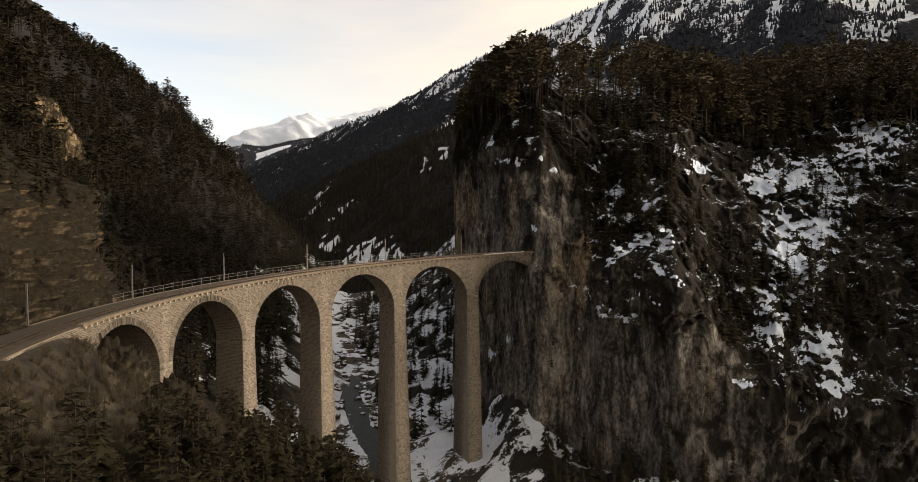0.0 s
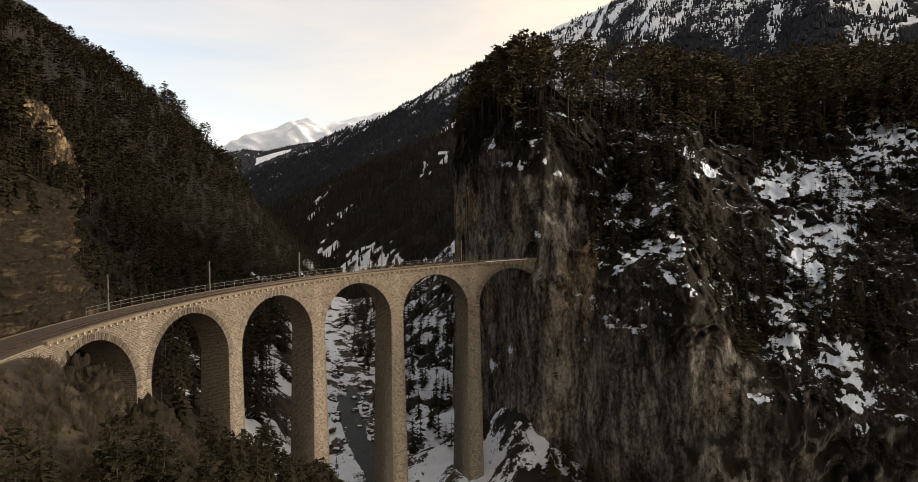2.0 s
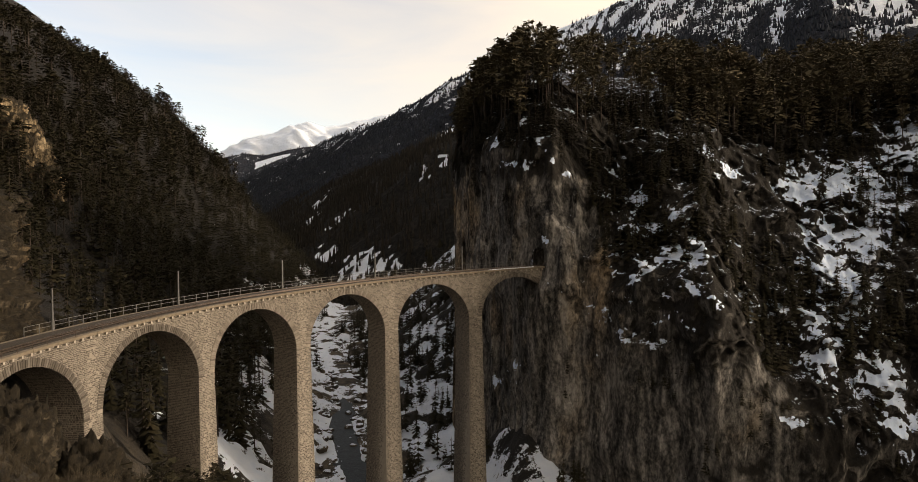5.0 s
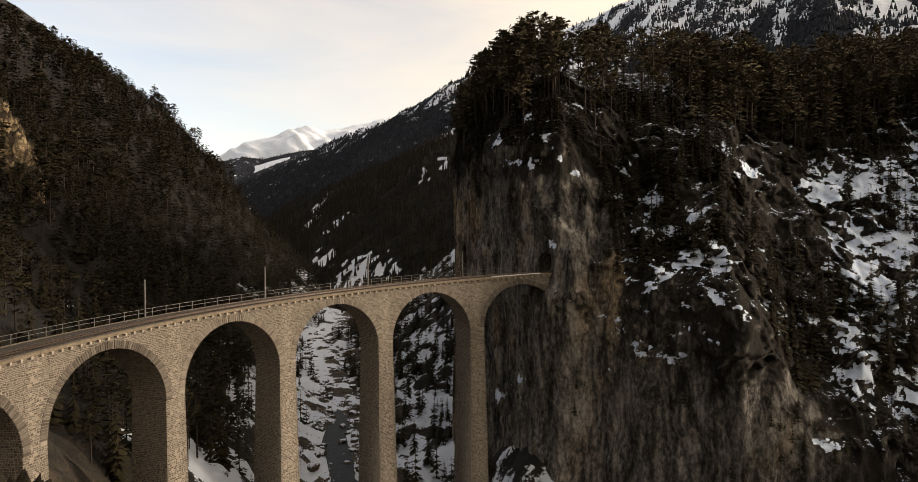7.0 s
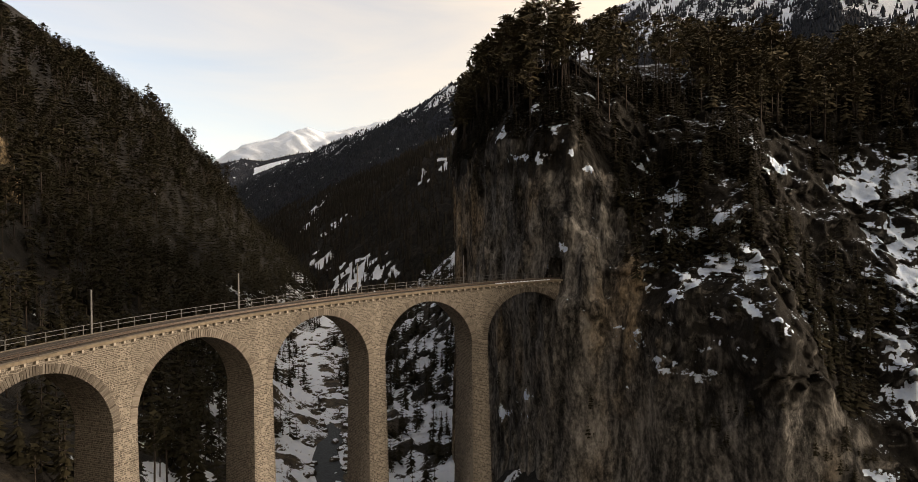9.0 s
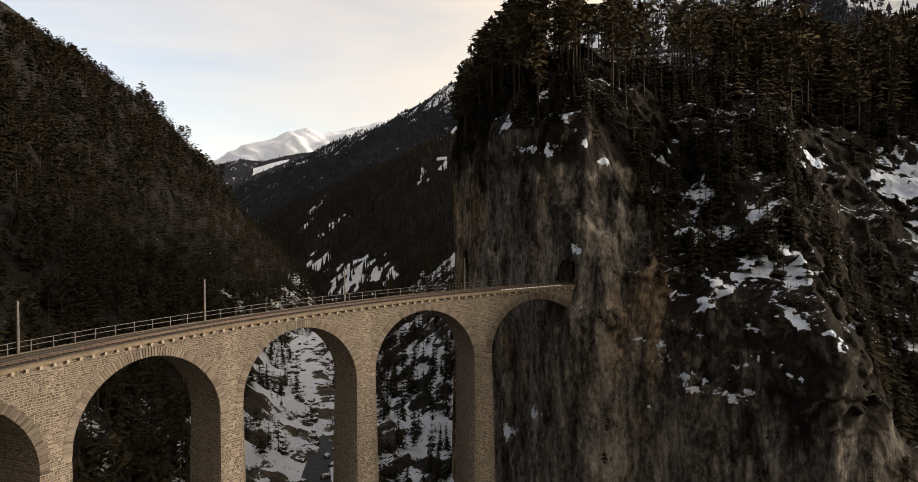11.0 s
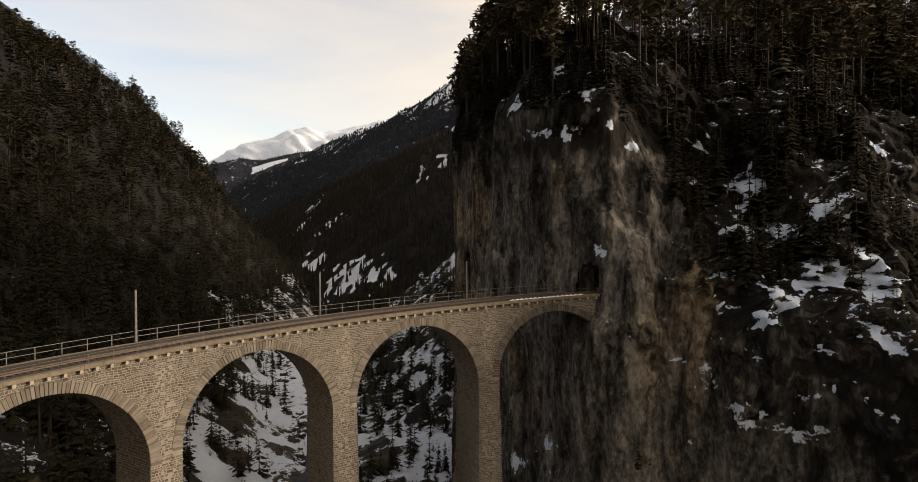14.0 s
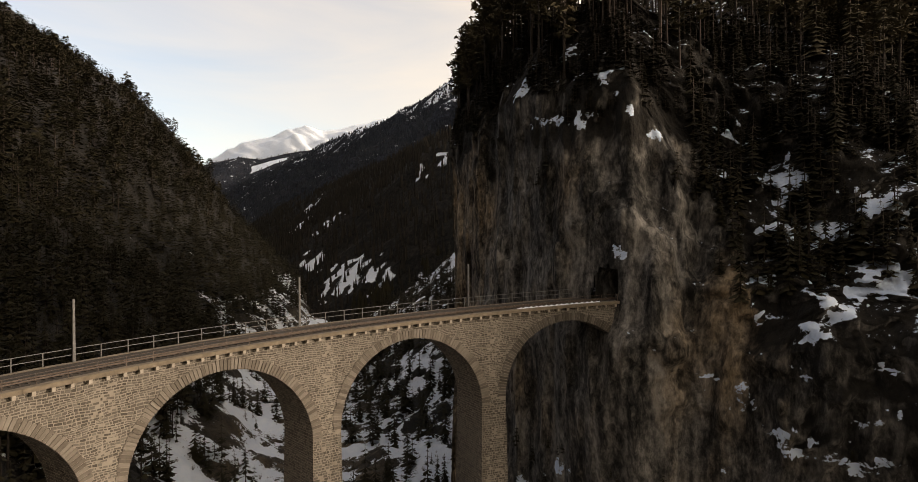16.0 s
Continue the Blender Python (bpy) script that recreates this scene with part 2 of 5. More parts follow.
CLIFF = cliff_material("cliff_rock_and_snow")
VALLEY = ground_material("valley_floor_earth_and_snow", (0.01404, 0.0108, 0.00702), (0.05508, 0.04266, 0.027), (0.07777, 0.05724, 0.0324), 1.4, edge=0.08, scale=0.7, streak=(1, 1, 0.7), crumbs=1.6)
# Aerial haze on the far slopes is a blue cast in this ground colour
HEIGHTS = ground_material("haze_tinted_slope_forest_and_snow", (0.010, 0.012, 0.018), (0.020, 0.023, 0.032), (0.026, 0.027, 0.034), 1.45, edge=0.12, scale=0.35, streak=(1, 1, 0.5), gloss=0.1)
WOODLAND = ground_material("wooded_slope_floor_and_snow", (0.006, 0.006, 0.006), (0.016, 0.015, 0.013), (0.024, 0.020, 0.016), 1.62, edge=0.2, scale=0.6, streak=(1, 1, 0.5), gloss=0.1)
PEAK = ground_material("far_peak_snow", (0.2, 0.17, 0.16), (0.35, 0.3, 0.28), (0.4, 0.34, 0.3), 0.55, edge=0.3, scale=0.02, streak=(1, 1, 1), relief=0.12)
NEEDLES = plain_material("dark_conifer_needles", [(0.2, (0.01127, 0.01028, 0.005635)), (0.55, (0.02387, 0.02055, 0.01094)), (0.85, (0.05171, 0.03978, 0.01923))], 0.11, 0.85, island=0.12, gloss=0.12)
# Greyer copy of the conifer needles, with the valley side's shade in its colour
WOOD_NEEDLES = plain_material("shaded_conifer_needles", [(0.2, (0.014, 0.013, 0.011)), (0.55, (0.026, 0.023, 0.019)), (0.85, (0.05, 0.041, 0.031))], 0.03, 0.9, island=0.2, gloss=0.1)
# Paler, bluer needles: the haze of distance is put into the colour
HAZE_NEEDLES = plain_material("haze_tinted_conifer_needles", [(0.2, (0.018, 0.022, 0.030)), (0.55, (0.032, 0.037, 0.046)), (0.85, (0.052, 0.055, 0.060))], 0.05, 0.9, island=0.2, gloss=0.1)
BARK = plain_material("conifer_bark", [(0.3, (0.015, 0.011, 0.008)), (0.7, (0.05, 0.035, 0.025))], 2.0, 0.9, bump_by=0.02, streak=(1, 1, 0.2))
MASONRY = plain_material("rough_limestone_blocks", [(0.12, (0.05715, 0.04649, 0.03581)), (0.5, (0.1048, 0.08842, 0.07087)), (0.88, (0.1715, 0.1505, 0.1257))], 2.2, 0.9, bump_by=0.04, island=0.6)
WEDGES = plain_material("dressed_limestone_wedges", [(0.15, (0.09308, 0.07601, 0.05844)), (0.5, (0.1603, 0.1353, 0.1086)), (0.85, (0.2431, 0.212, 0.1759))], 2.2, 0.9, bump_by=0.03, each=0.5)
MORTAR = plain_material("pale_masonry_mortar", [(0.3, (0.2193, 0.1894, 0.1496)), (0.7, (0.3091, 0.2692, 0.2193))], 1.2, 0.95, bump_by=0.03)
CORBEL = plain_material("pale_corbel_stone", [(0.3, (0.3192, 0.2759, 0.2248)), (0.7, (0.4628, 0.4056, 0.3372))], 1.5, 0.9, bump_by=0.02)
# Needles lightened in colour to make up for dim light on the cliff top
CLIFFTOP_NEEDLES = plain_material("lightened_conifer_needles", [(0.2, (0.036, 0.033, 0.021)), (0.55, (0.078, 0.066, 0.0405)), (0.85, (0.165, 0.129, 0.072))], 0.14, 0.85, island=0.2, gloss=0.15)
WATER_COL = plain_material("cold_river_water", [(0.3, (0.008, 0.011, 0.014)), (0.7, (0.018, 0.024, 0.028))], 0.4, 0.5, bump_by=0.3)
WATER_COL.node_tree.nodes["Principled BSDF"].inputs["Specular IOR Level"].default_value = 0.08
STEEL = plain_material("galvanised_steel", [(0.3, (0.1008, 0.0972, 0.0936)), (0.7, (0.18, 0.1764, 0.1692))], 3.0, 0.6, 0.4)
RAIL = plain_material("rusted_rail_steel", [(0.3, (0.07, 0.05, 0.04)), (0.7, (0.17, 0.13, 0.10))], 4.0, 0.4, 0.6)
BALLAST = plain_material("brown_track_ballast", [(0.3, (0.01925, 0.0143, 0.0099)), (0.7, (0.0605, 0.04565, 0.0319))], 6.0, 0.95, bump_by=0.06)
COPING = plain_material("pale_stone_coping", [(0.3, (0.1273, 0.1007, 0.0697)), (0.7, (0.2293, 0.1847, 0.1321))], 1.5, 0.9, bump_by=0.02)
SLEEPER = plain_material("weathered_timber_sleeper", [(0.3, (0.03, 0.024, 0.018)), (0.7, (0.08, 0.06, 0.045))], 3.0, 0.9, streak=(1, 6, 6))

# ---- the ground: one sheet ----
RIVER = [(30, -200), (14, 40), (-4, 120), (-20, 180), (-39, 236), (-47, 262), (-52, 310), (-93, 442), (-106, 600), (-130, 750), (-230, 1000), (-420, 1500), (-900, 2600), (-1800, 4600)]
RY, RX = np.array([p[1] for p in RIVER], float), np.array([p[0] for p in RIVER], float)


def river_x(y):
    return np.interp(y, RY, RX)


def ground_z(x, y):
    x, y = np.asarray(x, float), np.asarray(y, float)
    d = river_x(y) - x                       # positive on the left bank
    left = np.interp(d, [-5, 0, 6, 20, 36, 95, 130, 155, 200, 260, 450, 1200, 3000], [-1, -1, 1, 6, 20, 63, 97, 119, 154, 186, 272, 520, 800])
    left = left * np.interp(y, [330, 480, 640, 850, 1000, 2000], [1, 1.26, 1.27, 1.42, 1.6, 1.6])
    near = np.interp(-x, [-60, -15, 4, 12, 24, 37, 45, 49.5, 59, 63, 70, 84, 120, 200, 400, 1200], [1, 4, 19, 28, 37, 48.5, 55.5, 60.2, 60.4, 59, 62, 76, 102, 160, 330, 600])
    r = np.hypot(x - 41.2, y - 93.4)
    bench = 65.2 - 4.1254 * (np.arctan2(93.4 - y, 41.2 - x) + math.pi - 1.839)
    e = 96.4 - r
    edge = bench - np.interp(e, [-9, 0, 2, 5, 9, 14], [0.1, 0.15, 1.2, 4.2, 8.0, 12.0])
    near = near + (edge - near) * smooth(-10.5, -8.5, e) * smooth(20, 9, e) * smooth(-36, -42, x)
    front = smooth(-57.5, -54.5, x) * (1 - 0.6 * smooth(-44, -24, x))
    under = smooth(-67, -61, x) * (1 - 0.6 * smooth(-44, -24, x))
    near = near - 10 * smooth(85, 104, y) * front - (9 + 4 * (1 - front)) * smooth(92, 112, y) * under
    # unseen rise behind on the left, added to block skylight from that side
    near = near + 0.9 * np.maximum(0, -x - 110) * smooth(90, 20, y)
    w = smooth(112, 152, y + 0.25 * (x + 60))
    left = left * w + near * (1 - w)
    right = np.interp(-d, [-5, 0, 6, 22, 45, 80, 140, 230, 420, 800, 1500, 3000], [-1, -1, 1, 4, 12, 34, 82, 122, 148, 175, 200, 230])
    low = np.interp(-d, [0, 6, 22, 40, 60, 200], [-1, 0, 1.5, 5, 6, 3]) + 15 * np.exp(-((x - 21) / 12) ** 2 - ((y - 204) / 26) ** 2)
    rw = smooth(240, 420, y)
    right = right * rw + low * (1 - rw)
    z = np.where(d > 0, left, right) + 5 * np.exp(-(d / 9) ** 2) * smooth(296, 330, y) * smooth(900, 500, y)
    track = 1 - smooth(4, 7, np.abs(x + 54.5))
    rough = fbm(x / 40, y / 40, 0.3, 4) * 5 + fbm(x / 9, y / 9, 2.0, 5, 0.62) * 2.0
    near_by = smooth(170, 110, y)
    rough = rough * smooth(3, 14, np.abs(d)) * np.where(y < 118, 1 - track, 1.0) * (1 - 0.6 * near_by)
    return z + rough


gx = np.concatenate([np.linspace(-4600, -700, 22), np.linspace(-670, -260, 44), np.linspace(-256, 60, 180), np.linspace(66, 600, 50), np.linspace(700, 4600, 20)])
gy = np.concatenate([np.linspace(-4600, -200, 16), np.linspace(-180, 20, 30), np.linspace(24, 470, 280), np.linspace(476, 1500, 100), np.linspace(1540, 4700, 36)])
GX, GY = np.meshgrid(gx, gy, indexing="ij")
GZ = ground_z(GX, GY)
bank = river_x(GY) - GX
snow_share = np.where(bank > 0, 0.14 * smooth(46, 14, bank) + 0.35 * smooth(48, 30, bank) * smooth(310, 345, GY) * smooth(480, 430, GY) - 1.15 * smooth(34, 70, bank), -0.06 - 0.2 * smooth(330, 400, GY) + 0.1 * smooth(480, 620, GY) + 0.3 * fbm(GX / 14, GY / 70, 1.0, 3) * smooth(400, 500, GY)) - 0.12 * smooth(30, 5, np.abs(bank)) - 1.2 * smooth(150, 110, GY) + 0.75 * fbm(GX / 9, GY / 9, 6.0, 5, 0.65) - 0.08 - 0.4 * smooth(28, 40, GX) * smooth(260, 240, GY)
snow_share = snow_share - 0.8 * smooth(120, 260, -bank)
# where the wooded banks get the darkened floor colour
forest_floor = smooth(135, 165, GY) * smooth(14, 40, np.abs(bank)) * np.where(bank < 0, 1 - 0.6 * smooth(380, 480, GY), 1.0)
ground = new("ground", mesh_from("ground", np.stack([GX, GY, GZ], -1).reshape(-1, 3), grid_faces(len(gx), len(gy)), VALLEY, {"snow": snow_share, "forest_floor": forest_floor}))
tagged(ground, "brown earth and snow on a steep gorge floor", "ground", kind="structure")

ry = np.linspace(-150, 340, 320)
rw_ = (3.4 + 2.2 * smooth(285, 260, ry)) + 1.9 * fbm(ry / 9, 0.5, 0.5, 4)
rxc = river_x(ry) + 2.4 * fbm(ry / 22, 3.5, 0.5, 3) - 0.5 * np.maximum(0, ry - 294)
rz = 0.25
rv = np.concatenate([np.stack([rxc - rw_, ry, rz + 0 * ry], -1), np.stack([rxc + rw_, ry, rz + 0 * ry], -1)])
n_ = len(ry)
river = new("water", mesh_from("water", rv, np.stack([np.arange(n_ - 1), np.arange(n_ - 1) + n_, np.arange(1, n_) + n_, np.arange(1, n_)], 1), WATER_COL))
tagged(river, "dark cold river between snowy boulders", "river", kind="structure")

# ---- the cliff: a sheet led along its foot, with a profile of (setback, height) at each station ----
STATIONS = [
    ((14, 330), [(0, 4), (2, 40), (3, 70), (4, 95), (12, 108), (38, 118), (100, 128), (250, 150)]),
    ((3, 278), [(0, 6), (2, 40), (3, 70), (3, 96), (12, 109), (34, 120), (90, 131), (250, 152)]),
    ((-2, 246), [(0, 10), (1, 40), (2, 70), (1, 97), (10, 110), (30, 122), (80, 133), (250, 154)]),
    ((3, 231), [(1, 15), (1, 42), (2, 70), (1, 99), (11, 111), (30, 123), (75, 134), (250, 156)]),
    ((11, 210), [(3, 18), (1, 44), (1, 70), (0, 100), (12, 112), (32, 124), (78, 135), (255, 158)]),
    ((16.5, 196), [(3, 17), (0, 44), (1, 66), (3, 100), (16, 112), (36, 124), (84, 135), (260, 160)]),
    ((24, 186), [(3, 15), (0, 43), (0.5, 62), (7, 98), (20, 111), (38, 123), (88, 136), (260, 162)]),
    ((34, 185), [(3, 13), (0, 42), (2, 58), (8, 82), (15, 102), (32, 116), (90, 137), (260, 164)]),
    ((44, 175), [(1, 11), (0, 40), (-1, 62), (14, 76), (30, 98), (52, 116), (110, 139), (270, 168)]),
    ((57, 162), [(0, 8), (-2, 38), (0, 60), (18, 79), (37, 96), (70, 118), (130, 141), (280, 172)]),
    ((74, 158), [(0, 5), (0, 31), (14, 47), (32, 68), (62, 102), (76, 119), (140, 138), (290, 150)]),
    ((93, 163), [(0, 4), (0, 30), (8, 47), (22, 62), (55, 93), (80, 117), (150, 138), (290, 150)]),
    ((120, 158), [(0, 4), (0, 24), (14, 46), (30, 64), (58, 92), (88, 119), (170, 142), (300, 156)]),
    # next two stations: flank front out of view, raised to shade the lower piers
    ((165, 138), [(0, 4), (2, 30), (12, 56), (30, 76), (62, 98), (92, 124), (180, 150), (310, 166)]),
    ((230, 90), [(0, 4), (4, 20), (20, 36), (40, 66), (70, 84), (100, 96), (190, 110), (320, 120)]),
    ((330, -60), [(0, 2), (4, 8), (20, 14), (40, 18), (70, 22), (100, 26), (190, 34), (320, 44)]),
]
nu, nv = 520, 310
foot = np.array([s[0] for s in STATIONS], float)
prof = np.array([s[1] for s in STATIONS], float)
prof[:, 0, 1] -= 18                      # the foot runs on below the ground
seg = np.concatenate([[0], np.cumsum(np.hypot(*np.diff(foot, axis=0).T))])
us = np.concatenate([np.linspace(0, seg[2], 40, endpoint=False), np.linspace(seg[2], seg[13], 430, endpoint=False), np.linspace(seg[13], seg[-1], 40)])
vk = np.array([0, 0.14, 0.26, 0.42, 0.58, 0.72, 0.86, 1.0])
vs = np.linspace(0, 1, nv)


def cliff_place(u, v):
    """A place on the smooth cliff, from the way along the foot and the share of the profile."""
    fx, fy = np.interp(u, seg, foot[:, 0]), np.interp(u, seg, foot[:, 1])
    s = np.clip(np.searchsorted(seg, u, side="right") - 1, 0, len(seg) - 2)
    w = (u - seg[s]) / (seg[s + 1] - seg[s])
    w = w * w * (3 - 2 * w) * 0.5 + w * 0.5
    k = np.clip(np.searchsorted(vk, v, side="right") - 1, 0, len(vk) - 2)
    q = (v - vk[k]) / (vk[k + 1] - vk[k])
    out = []
    for c in (0, 1):
        a = prof[s, k, c] * (1 - w) + prof[s + 1, k, c] * w
        b = prof[s, k + 1, c] * (1 - w) + prof[s + 1, k + 1, c] * w
        out.append(a * (1 - q) + b * q)
    back, z = out
    return fx + 0.2 * back, fy + 0.98 * back, z


def cliff_surface(u, v):
    x, y, z = cliff_place(u, v)
    wall = smooth(0.9, 0.66, v) * smooth(0.0, 0.04, v)
    right = smooth(26, 52, x)
    clean = smooth(52, 44, z) * smooth(16, 26, x) * smooth(86, 70, x)          # the smooth lower wall
    flute = ridged(x / 6.0, y / 6.0, z / 40, 4) * (1.7 - 0.4 * right) * (1 - 0.6 * clean) + fbm(x / 20, y / 20, z / 32, 3) * 4.0
    ledge_at = z / 8 + fbm(x / 13, y / 13, z / 15, 4) * 1.5
    saw = ledge_at - np.floor(ledge_at)
    some = smooth(-0.25, 0.35, vnoise(x / 9, y / 9, z / 7)) * (1 - clean)
    ledge = (np.where(saw < 0.8, saw / 0.8, (1 - saw) / 0.2) - 0.5) * (2.6 * right + 0.8) * some + fbm(x / 5.5, y / 5.5, z / 5.0, 3) * 1.4 * right * (1 - 0.7 * clean)
    fine = fbm(x / 3.0, y / 3.0, z / 4.5, 5, 0.6) * (0.8 + 0.8 * right) * (1 - 0.65 * clean)
    out = (flute + ledge + fine) * wall
    # the tunnel's mouth and the bridge's end keep clear of bulges
    keep = smooth(5.0, 8.5, np.hypot(x - 20.5, 0.7 * (y - 191))) + smooth(62, 58, z) + smooth(73, 79, z)
    out = out * np.clip(0.06 + keep, 0, 1)
    up = fbm(x / 18, y / 18, 0.0, 4) * 2.6 * (1 - wall)
    return x - 0.25 * out, y - 0.97 * out, z + up + wall * fbm(x / 8, y / 8, z / 8, 3) * 1.5


U, V = np.meshgrid(us, vs, indexing="ij")
cx_, cy_, cz_ = cliff_surface(U, V)
GULLY = [(170, 250), (137, 217), (114, 195), (98, 182), (93.5, 172), (98, 160)]
away = np.full(cx_.shape, 1e9)
for (ax, ay), (bx, by) in zip(GULLY, GULLY[1:]):
    q = np.clip(((cx_ - ax) * (bx - ax) + (cy_ - ay) * (by - ay)) / ((bx - ax) ** 2 + (by - ay) ** 2), 0, 1)
    away = np.minimum(away, np.hypot(cx_ - ax - q * (bx - ax), cy_ - ay - q * (by - ay)))
away = away + 3.5 * fbm(cx_ / 5, cy_ / 5, cz_ / 5, 3)
cliff_snow = -0.20 - 0.20 * smooth(40, 48, cx_) * smooth(70, 60, cx_) - 0.15 * smooth(60, 20, cx_) + 0.26 * fbm(cx_ / 8, cy_ / 8, cz_ / 6, 4, 0.6) + 0.5 * smooth(8.0, 3.0, away) * smooth(46, 56, cz_) - 0.1 * smooth(98, 112, cx_) - 0.5 * smooth(0.6, 0.74, V) - 0.25 * smooth(60, 40, cz_)
# snow that lies on ledges: place, half breadth, half height
BROW_SNOW = [(19, 207, 107, 2.2, 2.2), (23, 195, 100.5, 1.8, 1.6), (24, 195, 97.7, 1.7, 0.9), (11, 210, 102, 1.4, 2.6), (15, 202, 95, 4.0, 1.0), (19, 196, 93.6, 2.0, 1.5), (26, 193, 94.5, 1.0, 0.9),
             (30, 194, 91, 1.1, 0.9), (44, 200, 92, 2.8, 1.5), (42, 198, 85.3, 1.5, 1.4), (71, 200, 97, 3.9, 2.4), (80, 206, 93.2, 5.0, 2.7), (72, 197, 90.7, 1.4, 2.9), (49, 192, 83.7, 2.6, 5.0), (56, 180, 80, 2.6, 3.3),
             (36, 207, 112, 4, 1.2), (56, 214, 116, 5, 1.4), (87, 226, 122, 5, 1.4)]
LEDGE_SNOW = [(23, 190, 73, 1.1, 0.8), (27, 184, 60, 1.2, 1.1), (34, 185, 55.8, 1.3, 0.8), (34, 185, 54.2, 1.2, 0.6), (37, 180, 54.1, 1.9, 1.6), (40, 175, 50.2, 1.6, 1.9), (44, 173, 49, 2.6, 1.7), (47, 171, 47.9, 2.1, 1.1), (49, 168, 49.2, 1.3, 0.9),
              (36, 182, 44, 1.4, 0.6), (46, 186, 76, 2.7, 2.3), (50, 186, 76.6, 4.2, 1.1), (52, 182, 75.3, 1.7, 1.8), (41, 181, 69, 1.0, 1.5), (39, 181, 65, 1.1, 1.0), (45, 173, 67.3, 1.8, 2.1), (50, 176, 68.3, 2.6, 1.2), (53, 175, 70, 2.6, 1.8), (58, 172, 69.3, 3.0, 1.2)]
SLOPE_SNOW = [(57, 170, 67.7, 1.6, 0.9), (42, 173, 63, 1.1, 1.3), (41, 174, 58.7, 1.4, 0.8), (49, 169, 59.9, 2.0, 0.9), (50, 165, 54.9, 2.1, 1.2), (53, 163, 62, 1.8, 1.3), (51, 163, 53.4, 1.5, 0.8), (68, 179, 72, 2.0, 2.0), (74, 185, 69.5, 2.6, 2.3), (58, 174, 70, 2.4, 4.0),
              (70, 174, 56.7, 3.8, 4.2), (78, 173, 54.5, 2.6, 1.8), (55, 158, 59.4, 2.3, 1.1), (73, 160, 33, 2.6, 0.9), (16, 201, 36, 2.8, 2.8), (11, 212, 29.7, 3.7, 2.0), (47, 170, 53.6, 1.2, 0.7)]
GULLY_SNOW = [(114, 216, 90, 10, 10), (103, 211, 86, 6, 6.5), (126, 213, 92, 5, 12), (116, 195, 73, 3.4, 7), (106, 197, 73, 8, 6.5), (98, 183, 63.6, 6.5, 6), (95, 178, 54.6, 5.4, 6.4), (86, 168, 47, 5, 5), (85, 171, 54, 3.4, 7), (97, 165, 41.7, 6, 5.5), (100, 162, 36, 5, 6), (97, 160, 30, 4, 5), (150, 223, 106, 9, 7.5), (140, 214, 97, 7, 7)]
rag = 0.95 * fbm(cx_ / 1.7, cy_ / 1.7, cz_ / 1.3, 4, 0.65)
for fields, gain in ((BROW_SNOW, 0.78), (LEDGE_SNOW, 0.82), (SLOPE_SNOW, 0.74), (GULLY_SNOW, 0.70)):
    for sx, sy, sz, sr, sh in fields:
        near_it = np.sqrt(((cx_ - sx) / sr) ** 2 + ((cy_ - sy) / (sr + 1.6)) ** 2 + ((cz_ - sz) / sh) ** 2)
        cliff_snow = np.maximum(cliff_snow, cliff_snow * 0.35 + gain * smooth(1.1, 0.45, near_it + rag))
# dark growth above and between the ledges; bare rock on the face over the tunnel and on the lower wall
bare_low = smooth(50, 44, cz_) * smooth(18, 26, cx_) * smooth(84, 72, cx_)
bare_face = smooth(94, 84, cz_) * smooth(44, 36, cx_)
cliff_growth = 0.09 - 0.15 * bare_low - 0.29 * bare_face + 0.25 * smooth(0.44, 0.6, V) + 0.07 * smooth(48, 60, cx_) * smooth(40, 48, cz_)
cliff_ochre = 0.22 * smooth(16, 4, np.hypot(cx_ - 1, cy_ - 240) * 0.6) + 0.12 * np.exp(-((cx_ - 38) / 5) ** 2 - ((cz_ - 68) / 8) ** 2) + 0.12 * np.exp(-((cx_ - 62) / 8) ** 2 - ((cz_ - 32) / 7) ** 2) + 0.10 * bare_face - 0.05


def off_snowfields(x, y, z):
    ok = np.full(np.shape(x), True)
    for sx, sy, sz, sr, sh in BROW_SNOW + LEDGE_SNOW + SLOPE_SNOW + GULLY_SNOW:
        ok &= ((x - sx) / sr) ** 2 + ((y - sy) / sr) ** 2 + ((z - sz) / sh) ** 2 > 0.9
    return ok


cliff_v, cliff_f = np.stack([cx_, cy_, cz_], -1).reshape(-1, 3), grid_faces(len(us), len(vs))
mid_ = cliff_v[cliff_f].mean(1)
mr, ma = np.hypot(mid_[:, 0] - 41.2, mid_[:, 1] - 93.4), np.arctan2(mid_[:, 1] - 93.4, mid_[:, 0] - 41.2)
in_tube = (np.abs(mr - 99.4) < 2.1) & (ma < 1.80) & (ma > 1.5) & (mid_[:, 2] > 65.6) & (mid_[:, 2] < 69.0 + np.sqrt(np.maximum(0, 2.1 ** 2 - (mr - 99.4) ** 2)))
cliff = new("cliff", mesh_from("cliff", cliff_v, cliff_f[~in_tube], CLIFF, {"snow": cliff_snow, "growth": cliff_growth, "ochre": cliff_ochre}))
tagged(cliff, "grey and ochre limestone cliff with snow on its ledges", "cliff", kind="structure")

